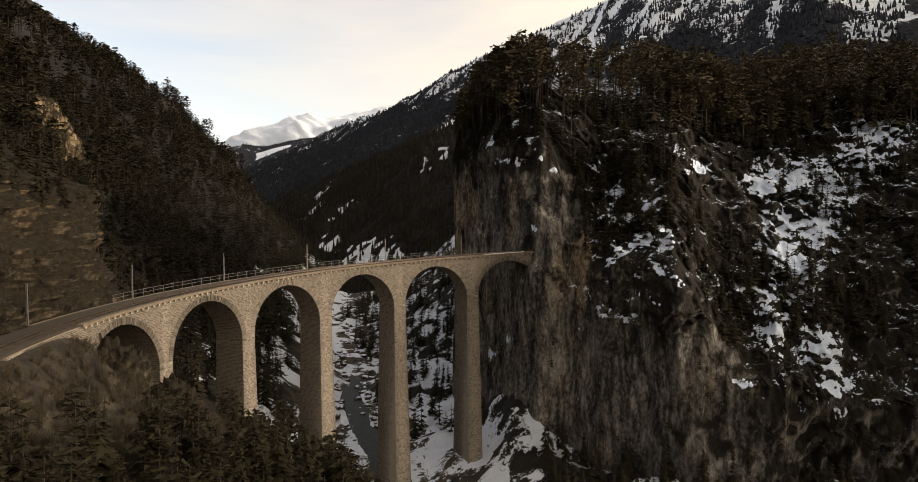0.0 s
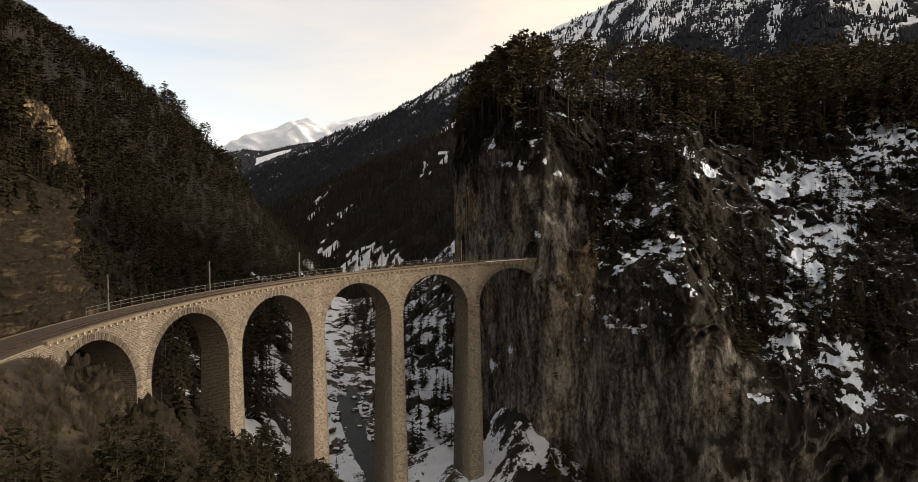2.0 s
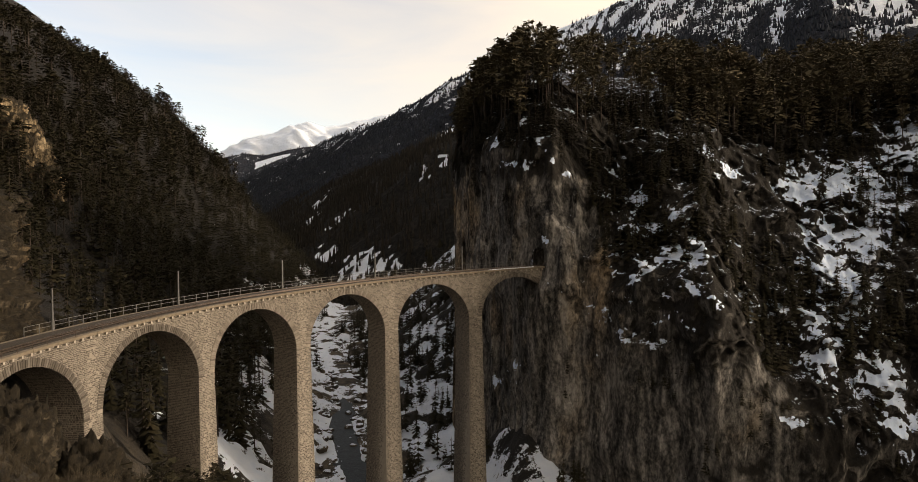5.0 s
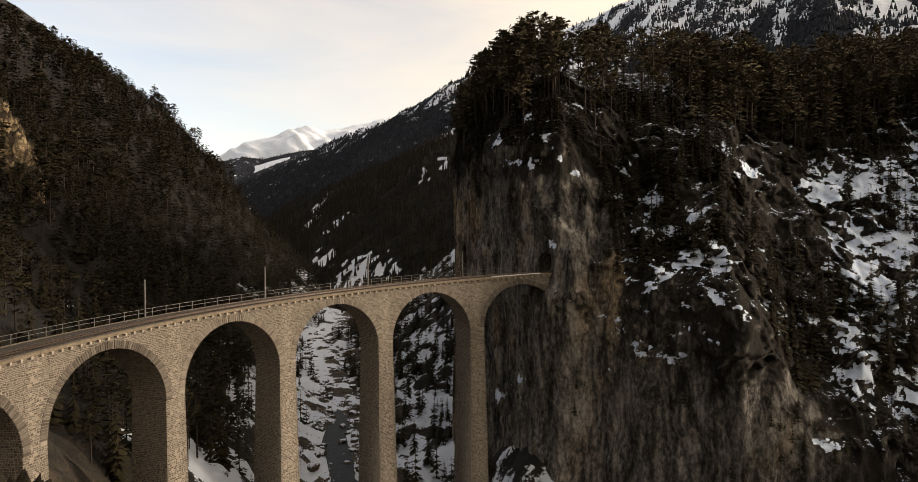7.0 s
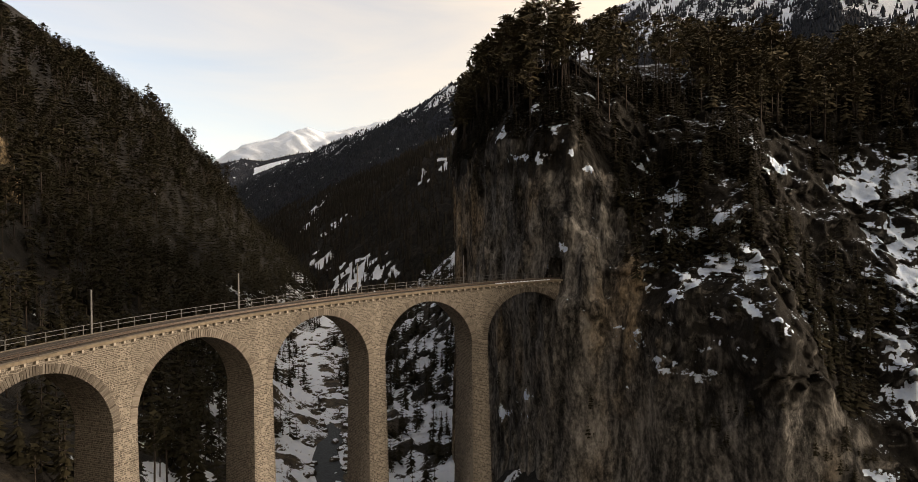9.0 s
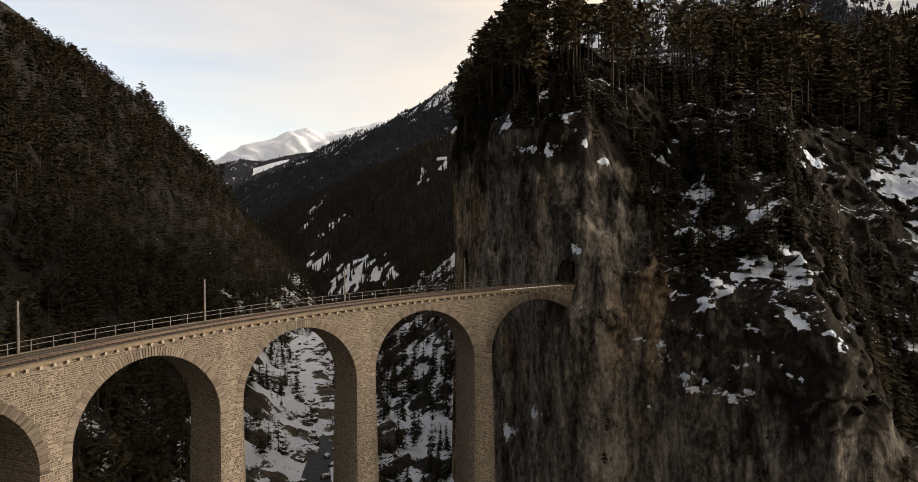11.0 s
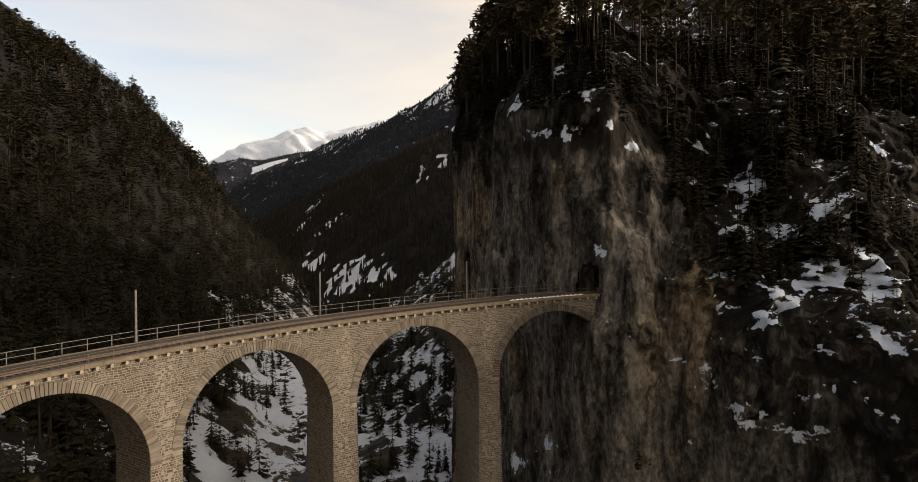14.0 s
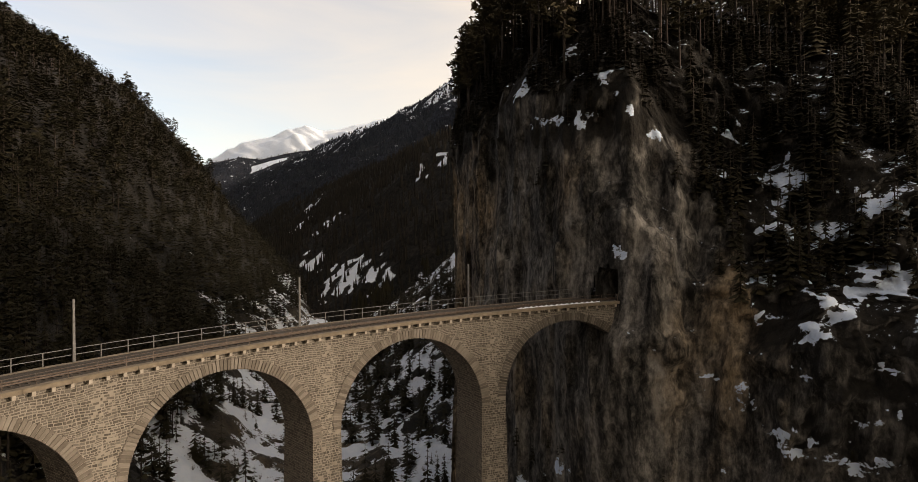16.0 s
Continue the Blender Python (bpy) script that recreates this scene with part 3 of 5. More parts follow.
# the tunnel behind the cliff face
tk, tn = 14, 24
tp = [(97.1, 65.0)] + [(99.4 - 2.3 * math.cos(math.pi * j / tk), 69.0 + 2.3 * math.sin(math.pi * j / tk)) for j in range(tk + 1)] + [(101.7, 65.0)]
tv = []
for k in range(tn):
    for r, z in tp:
        a = 1.757 + 0.0045 * (r - 97.3) - 0.35 * k / (tn - 1)
        tv.append((41.2 + r * math.cos(a), 93.4 + r * math.sin(a), z))
tv, ta = np.array(tv), range(tn)
tunnel = new("tunnel", mesh_from("tunnel", tv, grid_faces(len(ta), len(tp)), CLIFF, {"snow": np.full(len(tv), -3.0), "growth": np.full(len(tv), 0.0), "ochre": np.full(len(tv), 0.0)}))
tagged(tunnel, "dark rock tunnel behind the cliff face", "tunnel", kind="structure")


# ---- rock wall beside the track on the near bank ----
def rock_sheet(name, stations, nu, nv, amp, snow, label, material):
    """A rock face from stations of (foot, way back, profile of setback and height)."""
    foot = np.array([s[0] for s in stations], float)
    way = np.array([s[1] for s in stations], float)
    prof = np.array([s[2] for s in stations], float)
    seg = np.concatenate([[0], np.cumsum(np.hypot(*np.diff(foot, axis=0).T))])
    u, v = np.linspace(0, seg[-1], nu), np.linspace(0, prof.shape[1] - 1, nv)
    def along(a):
        return np.stack([np.interp(u, seg, a[:, c]) for c in range(a.shape[1])], -1)
    f, w = along(foot), along(way)
    p = [along(prof[:, :, c]) for c in (0, 1)]
    k = np.clip(v.astype(int), 0, prof.shape[1] - 2)
    q = v - k
    back, z = (a[:, k] * (1 - q) + a[:, k + 1] * q for a in p)
    x, y = f[:, :1] + w[:, :1] * back, f[:, 1:] + w[:, 1:] * back
    bulge = amp * (ridged(x / 9, y / 9, z / 12, 5) * 1.3 + fbm(x / 18, y / 18, z / 18, 3) * 1.5 + fbm(x / 2.6, y / 2.6, z / 2.6, 5, 0.65) * 1.4 + ridged(x / 3.5, y / 3.5, z / 5, 4) * 0.7)
    x, y, z = x - w[:, :1] * bulge, y - w[:, 1:] * bulge, z + 0.5 * amp * fbm(x / 7, y / 7, z / 7, 3)
    ob = new(name, mesh_from(name, np.stack([x, y, z], -1).reshape(-1, 3), grid_faces(nu, nv), material, {"snow": np.full(x.size, snow)}))
    tagged(ob, label, "rock", kind="structure")
    return np.stack([x, y, z], -1).reshape(-1, 3)


WALL_ROCK = cliff_material("brown_rock_and_dry_grass", (0.62, 0.54, 0.41), ((0.008, 0.0065, 0.0045), (0.036, 0.028, 0.017)), 0.10)
HILL_ROCK = cliff_material("warm_hillside_rock", (1.3, 1.06, 0.72), ((0.012, 0.010, 0.007), (0.04, 0.031, 0.019)), -0.06)
WALL_PLACES = rock_sheet("rock_wall", [
    ((-65, 20), (-1, 0), [(0, 57), (1, 63), (3, 70), (8, 77), (22, 87), (70, 112)]),
    ((-64.8, 70), (-1, 0), [(0, 57), (1, 63), (3, 70), (8, 77), (22, 86), (70, 110)]),
    ((-64.6, 95), (-0.95, -0.1), [(0, 57), (1, 64), (3, 71), (7, 78), (20, 86), (70, 110)]),
    ((-68, 116), (-0.95, -0.2), [(0, 56), (1, 64), (2, 72), (5, 80), (17, 87), (66, 108)]),
    ((-74, 131), (-0.85, -0.5), [(0, 50), (1, 61), (2, 72), (4, 82), (13, 88), (60, 108)]),
    ((-87, 139), (-0.6, -0.8), [(0, 48), (1, 60), (2, 71), (4, 82), (13, 90), (50, 108)]),
    ((-125, 150), (-0.3, -0.95), [(0, 58), (1, 68), (3, 80), (6, 92), (16, 102), (40, 114)]),
], 230, 160, 1.25, -0.9, "brown weathered rock wall with dry grass beside the track", WALL_ROCK)

# ---- far mountains, each led down from its crest ----
def mountain(name, crest, fall, depth, material, label, nu, nv, rough, toward, seed, snow_of, even=1.0):
    """snow_of gives the share of snow from the way along the crest, the share of the way down, and the place."""
    crest = np.array(crest, float)
    run = np.concatenate([[0], np.cumsum(np.linalg.norm(np.diff(crest[:, :2], axis=0), axis=1))])
    u = run[-1] * np.linspace(0, 1, nu) ** even
    c = np.stack([np.interp(u, run, crest[:, k]) for k in range(3)], -1)
    v = np.linspace(-0.25, 1, nv)
    x = c[:, None, 0] + toward[0] * depth * v[None]
    y = c[:, None, 1] + toward[1] * depth * v[None]
    z = c[:, None, 2] - fall * depth * np.abs(v[None]) ** 0.92
    rug = rough * (ridged(u[:, None] / 260 + 0.5 * v[None] + seed, v[None] * 1.3, 0.2, 5) * 0.6 + fbm(x / 150, y / 150, seed, 5) * 0.35)
    z = z + rug * smooth(0.0, 0.16, np.abs(v))[None] + rough * 0.10 * fbm(u / 60, seed, 0.7, 4)[:, None]
    share = snow_of(u[:, None], v[None], x, y, z)
    ob = new(name, mesh_from(name, np.stack([x, y, z], -1).reshape(-1, 3), grid_faces(nu, nv), material, {"snow": share}))
    tagged(ob, label, "mountain", kind="structure")
    return x, y, z, share


def crest_at(rows):
    """Crest places from sideways and upward slopes as seen from the start, and a distance."""
    return [(d * a, d, 75 + d * b) for a, b, d in rows]


def lanes(u, v, wide, cut, seed, lean=0.0):
    """Snow gullies that run down a slope and branch upwards."""
    bend = u / wide + 0.55 * fbm(u / (1.5 * wide), v * 3.0, seed, 3) + lean * v
    one = 1 - np.abs(vnoise(bend, v * 0.8, seed + 4.0)) * 3.2
    return smooth(cut, cut + 0.16, one - 0.16 * fbm(u / 16, v * 40, seed, 3))


def peak_snow(u, v, x, y, z):
    return 1.0 + 0 * x - 0.9 * smooth(0.35, 0.6, fbm(u / 120, v * 5, 3.0, 4)) * smooth(0.22, 0.02, np.abs(v))


def spur_snow(u, v, x, y, z):
    high = smooth(330, 640, z)
    main = smooth(2200, 2450, u) * (1 - 0.75 * smooth(2800, 3000, u))
    open_ = main * lanes(u, v, 120.0, 0.50, 1.0, 0.5) * smooth(150, 300, z) + lanes(u, v, 75.0, 0.66, 2.0, 0.8) * high * (0.25 + 0.65 * main)
    return -0.5 + 0.40 * high + 1.6 * np.clip(open_, 0, 1) + 0.3 * fbm(u / 25, v * 25, 5.0, 3)


# open snow low on the far valley side: place and half breadth
VALLEY_SNOW = [(-104, 702, 15), (-85, 690, 9), (-162, 791, 11), (-67, 670, 9), (-28, 641, 8), (-295, 1280, 24), (-316, 1432, 14), (-167, 901, 13), (-43, 830, 7), (-20, 831, 7), (-120, 720, 11)]


def woods_snow(u, v, x, y, z):
    spots = -0.75 + 0 * x
    for sx, sy, r in VALLEY_SNOW:
        spots = np.maximum(spots, -0.75 + 1.35 * smooth(1.3, 0.6, np.hypot(x - sx, 0.6 * (y - sy)) / r + 1.5 * fbm(x / 7, y / 9, z / 25, 4, 0.65)))
    return spots + 1.0 * lanes(u, v, 70.0, 0.86, 6.0, 0.6) * smooth(0.9, 0.3, v) * smooth(-0.1, 0.35, fbm(u / 90, v * 6, 3.0, 2))


def hill_snow(u, v, x, y, z):
    field = smooth(0.12, 0.15, v + 0.03 * fbm(u / 60, v * 5, 2.0, 3)) * smooth(0.28, 0.24, v + 0.0005 * (u - 800)) * smooth(770, 810, u + 60 * fbm(u / 80, v * 8, 1.0, 2)) * smooth(960, 910, u)
    return -0.6 + 1.8 * field + 0.35 * fbm(u / 20, v * 20, 7.0, 3)


PEAKS = mountain("backdrop_peak", crest_at([(-0.62, 0.02, 4650), (-0.44, 0.09, 4650), (-0.376, 0.133, 4650), (-0.343, 0.150, 4650), (-0.295, 0.161, 4650), (-0.267, 0.172, 4650), (-0.239, 0.178, 4650), (-0.211, 0.168, 4650), (-0.173, 0.175, 4650), (-0.1, 0.19, 4650), (0.2, 0.2, 4650)]), 0.5, 1500, PEAK, "sunlit snow mountain far up the valley", 210, 80, 90, (0.78, -0.62), 3.0, peak_snow)
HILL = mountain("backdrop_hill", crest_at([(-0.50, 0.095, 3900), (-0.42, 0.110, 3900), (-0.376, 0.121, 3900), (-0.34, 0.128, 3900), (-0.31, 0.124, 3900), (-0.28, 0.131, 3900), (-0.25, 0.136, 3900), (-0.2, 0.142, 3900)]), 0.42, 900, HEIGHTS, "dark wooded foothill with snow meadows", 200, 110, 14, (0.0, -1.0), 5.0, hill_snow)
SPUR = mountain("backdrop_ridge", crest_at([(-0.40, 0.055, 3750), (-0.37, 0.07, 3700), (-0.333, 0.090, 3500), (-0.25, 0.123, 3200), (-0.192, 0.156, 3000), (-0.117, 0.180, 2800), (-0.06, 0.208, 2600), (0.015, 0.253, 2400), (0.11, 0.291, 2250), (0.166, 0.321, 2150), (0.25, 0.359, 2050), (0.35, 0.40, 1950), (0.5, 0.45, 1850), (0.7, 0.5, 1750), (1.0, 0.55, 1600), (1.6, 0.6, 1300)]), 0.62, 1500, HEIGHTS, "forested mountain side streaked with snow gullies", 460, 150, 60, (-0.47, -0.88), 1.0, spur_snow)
# Unseen range added right and behind; its height hides part of the sun
RING = mountain("backdrop_sun_block", [(2100, 1300, 850), (3100, 700, 960), (3200, -300, 960), (3000, -1200, 860), (2600, -2200, 700), (1500, -3000, 600), (0, -3400, 700), (-1500, -3300, 900), (-2600, -2600, 900)], 0.35, 1100, HEIGHTS, "unseen mountains added to hold back part of the sun", 90, 30, 60, (-0.75, 0.65), 8.0, lambda u, v, x, y, z: -0.4 + 0 * x)
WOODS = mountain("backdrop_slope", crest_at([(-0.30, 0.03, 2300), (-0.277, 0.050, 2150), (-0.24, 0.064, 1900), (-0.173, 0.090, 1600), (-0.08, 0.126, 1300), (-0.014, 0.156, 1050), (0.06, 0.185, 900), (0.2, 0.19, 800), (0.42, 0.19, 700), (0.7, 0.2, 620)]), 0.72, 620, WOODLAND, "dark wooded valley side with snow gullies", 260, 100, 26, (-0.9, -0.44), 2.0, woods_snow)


# ---- helpers for things ----
def part(name, me, parent, label="", m=None):
    ob = new(name, me)
    ob.parent = parent
    if m is not None:
        ob.matrix_basis = m
    if label:
        ob["label"] = label
    return ob


class Solid:
    """Collects boxes and faces in arrays, to become one mesh."""

    def __init__(self):
        self.v, self.f = [], []

    def quad(self, a, b, c, d):
        i = len(self.v)
        self.v += [a, b, c, d]
        self.f.append((i, i + 1, i + 2, i + 3))

    def hexa(self, p):
        """Eight corners: four below, four above, both counter-clockwise."""
        i = len(self.v)
        self.v += p
        self.f += [(i + a, i + b, i + c, i + d) for a, b, c, d in ((3, 2, 1, 0), (4, 5, 6, 7), (0, 1, 5, 4), (1, 2, 6, 5), (2, 3, 7, 6), (3, 0, 4, 7))]

    def mesh(self, name, material, shade=False):
        return mesh_from(name, self.v, self.f, material, smooth_shade=shade)


# ---- the viaduct ----
CX, CY, FACE, BACK = 41.2, 93.4, 97.27, 104.2     # centre of the curve; radius of the inner and outer faces
FIRST, STEP, HALF = 1.839, 0.2424, 10 / 97.27     # bearing of the first crown, of the next; half a span
CROWN, FALL = 63.5, 1.0                           # height of the first crown; drop from one arch to the next
RISE = 1.85                                       # from crown to coping


def crown_z(a):
    return CROWN - FALL * (a - FIRST) / STEP


def at(r, a, z):
    return (CX + r * math.cos(a), CY + r * math.sin(a), z)


viaduct = new("viaduct")
viaduct.location = at(99.5, FIRST + 2.5 * STEP, 0)
tagged(viaduct, "curved railway viaduct of warm limestone masonry with six arches", "viaduct")
AWAY = Matrix.Translation(viaduct.location).inverted()
PIER_FOOT = [2, -1, 2, 20, 38]


def pier_half(z, spring, r=FACE):
    """Half a pier's breadth as an angle; the barrels are straight, so the piers widen outwards."""
    return STEP / 2 - HALF * FACE / r + max(0.0, spring - z) * 0.013 / FACE


def face_r(z, spring):
    return FACE - max(0.0, spring - z) * 0.022


def back_r(z, spring):
    return BACK + max(0.0, spring - z) * 0.022


END_A, END_B = FIRST - STEP / 2 + 0.0, FIRST + 5 * STEP + HALF + 0.03
for i in range(6):
    c = FIRST + i * STEP
    sol = Solid()
    k = 36
    th = [math.pi * j / k for j in range(k + 1)]
    for j in range(k):
        a0, a1 = c + HALF * math.cos(th[j]), c + HALF * math.cos(th[j + 1])
        s0, s1 = crown_z(c) - 10 + 10 * math.sin(th[j]), crown_z(c) - 10 + 10 * math.sin(th[j + 1])
        t0, t1 = crown_z(a0) + RISE, crown_z(a1) + RISE
        f, b = FACE, BACK
        sol.quad(at(f, a0, s0), at(f, a1, s1), at(f, a1, t1), at(f, a0, t0))
        b0, b1 = c + (a0 - c) * f / b, c + (a1 - c) * f / b
        sol.quad(at(b, b1, s1), at(b, b0, s0), at(b, b0, t0), at(b, b1, t1))
        sol.quad(at(f, a1, s1), at(f, a0, s0), at(b, b0, s0), at(b, b1, s1))
    part("arch", sol.mesh("arch", MORTAR), viaduct, m=AWAY)
for i in range(-1, 6):
    mid = FIRST + (i + 0.5) * STEP
    spring = crown_z(mid) - 10
    lo, hi = mid - pier_half(spring, spring), mid + pier_half(spring, spring)
    wide = pier_half(spring, spring, BACK)
    base = PIER_FOOT[i] if 0 <= i < 5 else spring + 3
    sol = Solid()
    zs = [base - 4 + (spring - base + 4) * j / 10 for j in range(11)]
    rings = [[at(face_r(z, spring), mid - pier_half(z, spring), z), at(back_r(z, spring), mid - pier_half(z, spring, BACK), z), at(back_r(z, spring), mid + pier_half(z, spring, BACK), z), at(face_r(z, spring), mid + pier_half(z, spring), z)] for z in zs]
    rings.append([at(FACE, lo, crown_z(lo) + RISE), at(BACK, mid - wide, crown_z(mid - wide) + RISE), at(BACK, mid + wide, crown_z(mid + wide) + RISE), at(FACE, hi, crown_z(hi) + RISE)])
    for q in rings:
        sol.v += q
    for q in range(len(rings) - 1):
        sol.f += [(4 * q + e, 4 * q + (e + 1) % 4, 4 * q + 4 + (e + 1) % 4, 4 * q + 4 + e) for e in range(4)]
    sol.f += [(3, 2, 1, 0), tuple(4 * len(rings) - 4 + e for e in range(4))]
    part("pier", sol.mesh("pier", MORTAR), viaduct, m=AWAY)


def band(r0, r1, z0, z1, a0, a1, n):
    """A curved bar along the deck, between two radii and two heights above the crowns' line."""
    sol = Solid()
    for j in range(n + 1):
        p = a0 + (a1 - a0) * j / n
        z = crown_z(p)
        sol.v += [at(r0, p, z + z0), at(r1, p, z + z0), at(r1, p, z + z1), at(r0, p, z + z1)]
        if j:
            sol.f += [(4 * j - 4 + e, 4 * j - 4 + (e + 1) % 4, 4 * j + (e + 1) % 4, 4 * j + e) for e in range(4)]
    sol.f += [(3, 2, 1, 0), (4 * n, 4 * n + 1, 4 * n + 2, 4 * n + 3)]
    return sol


A0, A1, A2 = FIRST - STEP * 0.52, FIRST + 5.45 * STEP, FIRST + 8.2 * STEP
part("deck", band(FACE + 0.05, BACK - 0.05, RISE - 0.6, RISE, A0, A1, 120).mesh("deck", MORTAR), viaduct, m=AWAY)
def slab(r0, r1, z0, z1, p, q):
    sol = Solid()
    zp, zq = crown_z(p), crown_z(q)
    sol.hexa([at(r0, p, zp + z0), at(r1, p, zp + z0), at(r1, q, zq + z0), at(r0, q, zq + z0),
              at(r0, p, zp + z1), at(r1, p, zp + z1), at(r1, q, zq + z1), at(r0, q, zq + z1)])
    return sol


srng = random.Random(11)
n_slab = 74
for r0, r1 in ((FACE - 0.58, FACE + 0.3), (BACK - 0.3, BACK + 0.45)):
    for k in range(n_slab):
        p, q = A0 + (A1 - A0) * (k + 0.004) / n_slab, A0 + (A1 - A0) * (k + 0.996) / n_slab
        d = srng.uniform(-0.015, 0.015)
        part("coping", slab(r0 + d, r1 + d, RISE + 0.02, RISE + 0.44 + d, p, q).mesh("coping", COPING), viaduct, m=AWAY)
n_corbel = 94
for k in range(n_corbel):
    m_ = A0 + (A1 - A0) * (k + 0.5) / n_corbel
    h_ = 0.15 / FACE
    part("corbel", slab(FACE - 0.5, FACE + 0.05, RISE - 0.36, RISE + 0.016, m_ - h_, m_ + h_).mesh("corbel", CORBEL), viaduct, "pale stone corbel", m=AWAY)


# rings of wedge stones round the arches
def ring(sol, c, j, n, r_in, r_out):
    t0, t1 = math.pi * (j + 0.06) / n, math.pi * (j + 0.94) / n
    proud = FACE - srng.uniform(0.05, 0.12)
    r_out = r_out + srng.uniform(-0.12, 0.12)
    zc = crown_z(c) - 10
    def put(r, rad, t):
        a = c + rad * math.cos(t) / FACE
        return at(r, a, zc + rad * math.sin(t))
    g = 0.02
    i = len(sol.v)
    sol.v += [put(FACE + 0.03, r_in, t0), put(FACE + 0.03, r_in, t1), put(FACE + 0.03, r_out, t1), put(FACE + 0.03, r_out, t0),
              put(proud, r_in + g, t0 + g / 10), put(proud, r_in + g, t1 - g / 10), put(proud, r_out - g, t1 - g / 10), put(proud, r_out - g, t0 + g / 10)]
    sol.f += [(i + a, i + b, i + c_, i + d) for a, b, c_, d in ((4, 5, 6, 7), (0, 1, 5, 4), (1, 2, 6, 5), (2, 3, 7, 6), (3, 0, 4, 7))]


for i in range(6):
    c = FIRST + i * STEP
    n = 84
    if 1 <= i <= 3:
        for j in range(n):
            sol = Solid()
            ring(sol, c, j, n, 9.98, 11.15)
            part("voussoir", sol.mesh("voussoir", WEDGES), viaduct, m=AWAY)
    else:
        sol = Solid()
        for j in range(n):
            ring(sol, c, j, n, 9.98, 11.15)
        tagged(part("voussoir_rest", sol.mesh("voussoir_rest", MASONRY), viaduct, m=AWAY), kind="stuff")

# squared rubble in courses on the inner face, the pier sides and under the arches
rubble = Solid()


def stone(put, s0, s1, z0, z1, sink=0.03):
    """One block: put(s, z, out) gives its places on the wall."""
    p, g = srng.uniform(0.008, 0.05), 0.02
    e = [srng.uniform(-0.028, 0.028) for _ in range(8)]
    c = [(s0 + e[4], z0 + e[0]), (s1 + e[5], z0 + e[1]), (s1 + e[6], z1 + e[2]), (s0 + e[7], z1 + e[3])]
    ms, mz = (s0 + s1) / 2, (z0 + z1) / 2
    i = len(rubble.v)
    rubble.v += [put(a, b, -sink) for a, b in c] + [put(a + math.copysign(g, ms - a), b + math.copysign(g, mz - b), p) for a, b in c]
    rubble.f += [(i + a, i + b, i + c_, i + d) for a, b, c_, d in ((4, 5, 6, 7), (0, 1, 5, 4), (1, 2, 6, 5), (2, 3, 7, 6), (3, 0, 4, 7))]


def course(put, s0, s1, z0, z1, keep=None, joint=0.052):
    s = s0
    while s < s1 - 0.05:
        e = s + srng.uniform(0.24, 0.56) * (1.0 if srng.random() > 0.15 else 1.35)
        if e > s1 - 0.22:
            e = s1
        if keep is None or keep((s + e) / 2, (z0 + z1) / 2, s, e):
            if srng.random() < 0.12 and z1 - z0 > 0.29:
                h = (z0 + z1) / 2
                stone(put, s, e - joint, z0, h - joint)
                stone(put, s, e - joint, h, z1 - joint)
            else:
                stone(put, s, e - joint, z0, z1 - joint)
        s = e


def on_face(s, z, out):
    a = s / FACE
    return at(FACE - out, a, z + crown_z(a) + (0.07 * math.sin(0.9 * s + 2.1 * z) + 0.045 * math.sin(2.3 * s - 1.7 * z)) * min(1.0, max(0.0, RISE - z)))


def outside_rings(s, z, s_, e_):
    a = s / FACE
    for i in range(6):
        c = FIRST + i * STEP
        for q in (s_, (s_ + e_) / 2, e_):
            dx = q - c * FACE
            dz = z + crown_z(a) - (crown_z(c) - 10)
            if abs(dx) < 10.75 and dx * dx + dz * dz < (10.72 if q == s_ or q == e_ else 10.9) ** 2:
                return False
    return True


z = RISE - 0.02
while z > -10.0:
    h = srng.uniform(0.2, 0.33)
    course(on_face, (FIRST - 0.46 * STEP) * FACE, (FIRST + 6.05 * STEP) * FACE, z - h, z, outside_rings)
    z -= h
for i in range(5):
    mid = FIRST + (i + 0.5) * STEP
    spring = crown_z(mid) - 10
    z = spring
    while z > PIER_FOOT[i] - 2:
        h = srng.uniform(0.22, 0.36)
        ha = pier_half(z, spring) * FACE
        course(lambda s, zz, o: at(face_r(zz, spring) - o, mid + s / FACE, zz), -ha, ha, z - h, z)
        b0, b1 = face_r(z, spring), back_r(z, spring)
        course(lambda s, zz, o: at(s, mid + pier_half(zz, spring, s) + o / FACE, zz), b0, b1, z - h, z)
        z -= h
for i in range(6):                       # the hidden half of each soffit keeps its plain barrel
    c = FIRST + i * STEP
    t = 0.02
    while t < 1.5:
        dt = srng.uniform(0.03, 0.042)
        zc = crown_z(c) - 10
        course(lambda s, tt, o: at(s, c - HALF * FACE / s * (1 - o / 10) * math.cos(tt / 10), zc + (10 - o) * math.sin(tt / 10)), FACE + 0.05, BACK, 10 * t, 10 * (t + dt), joint=0.05)
        t += dt
tagged(part("rubble", rubble.mesh("rubble", MASONRY), viaduct, m=AWAY), "squared limestone rubble with pale joints", kind="stuff")

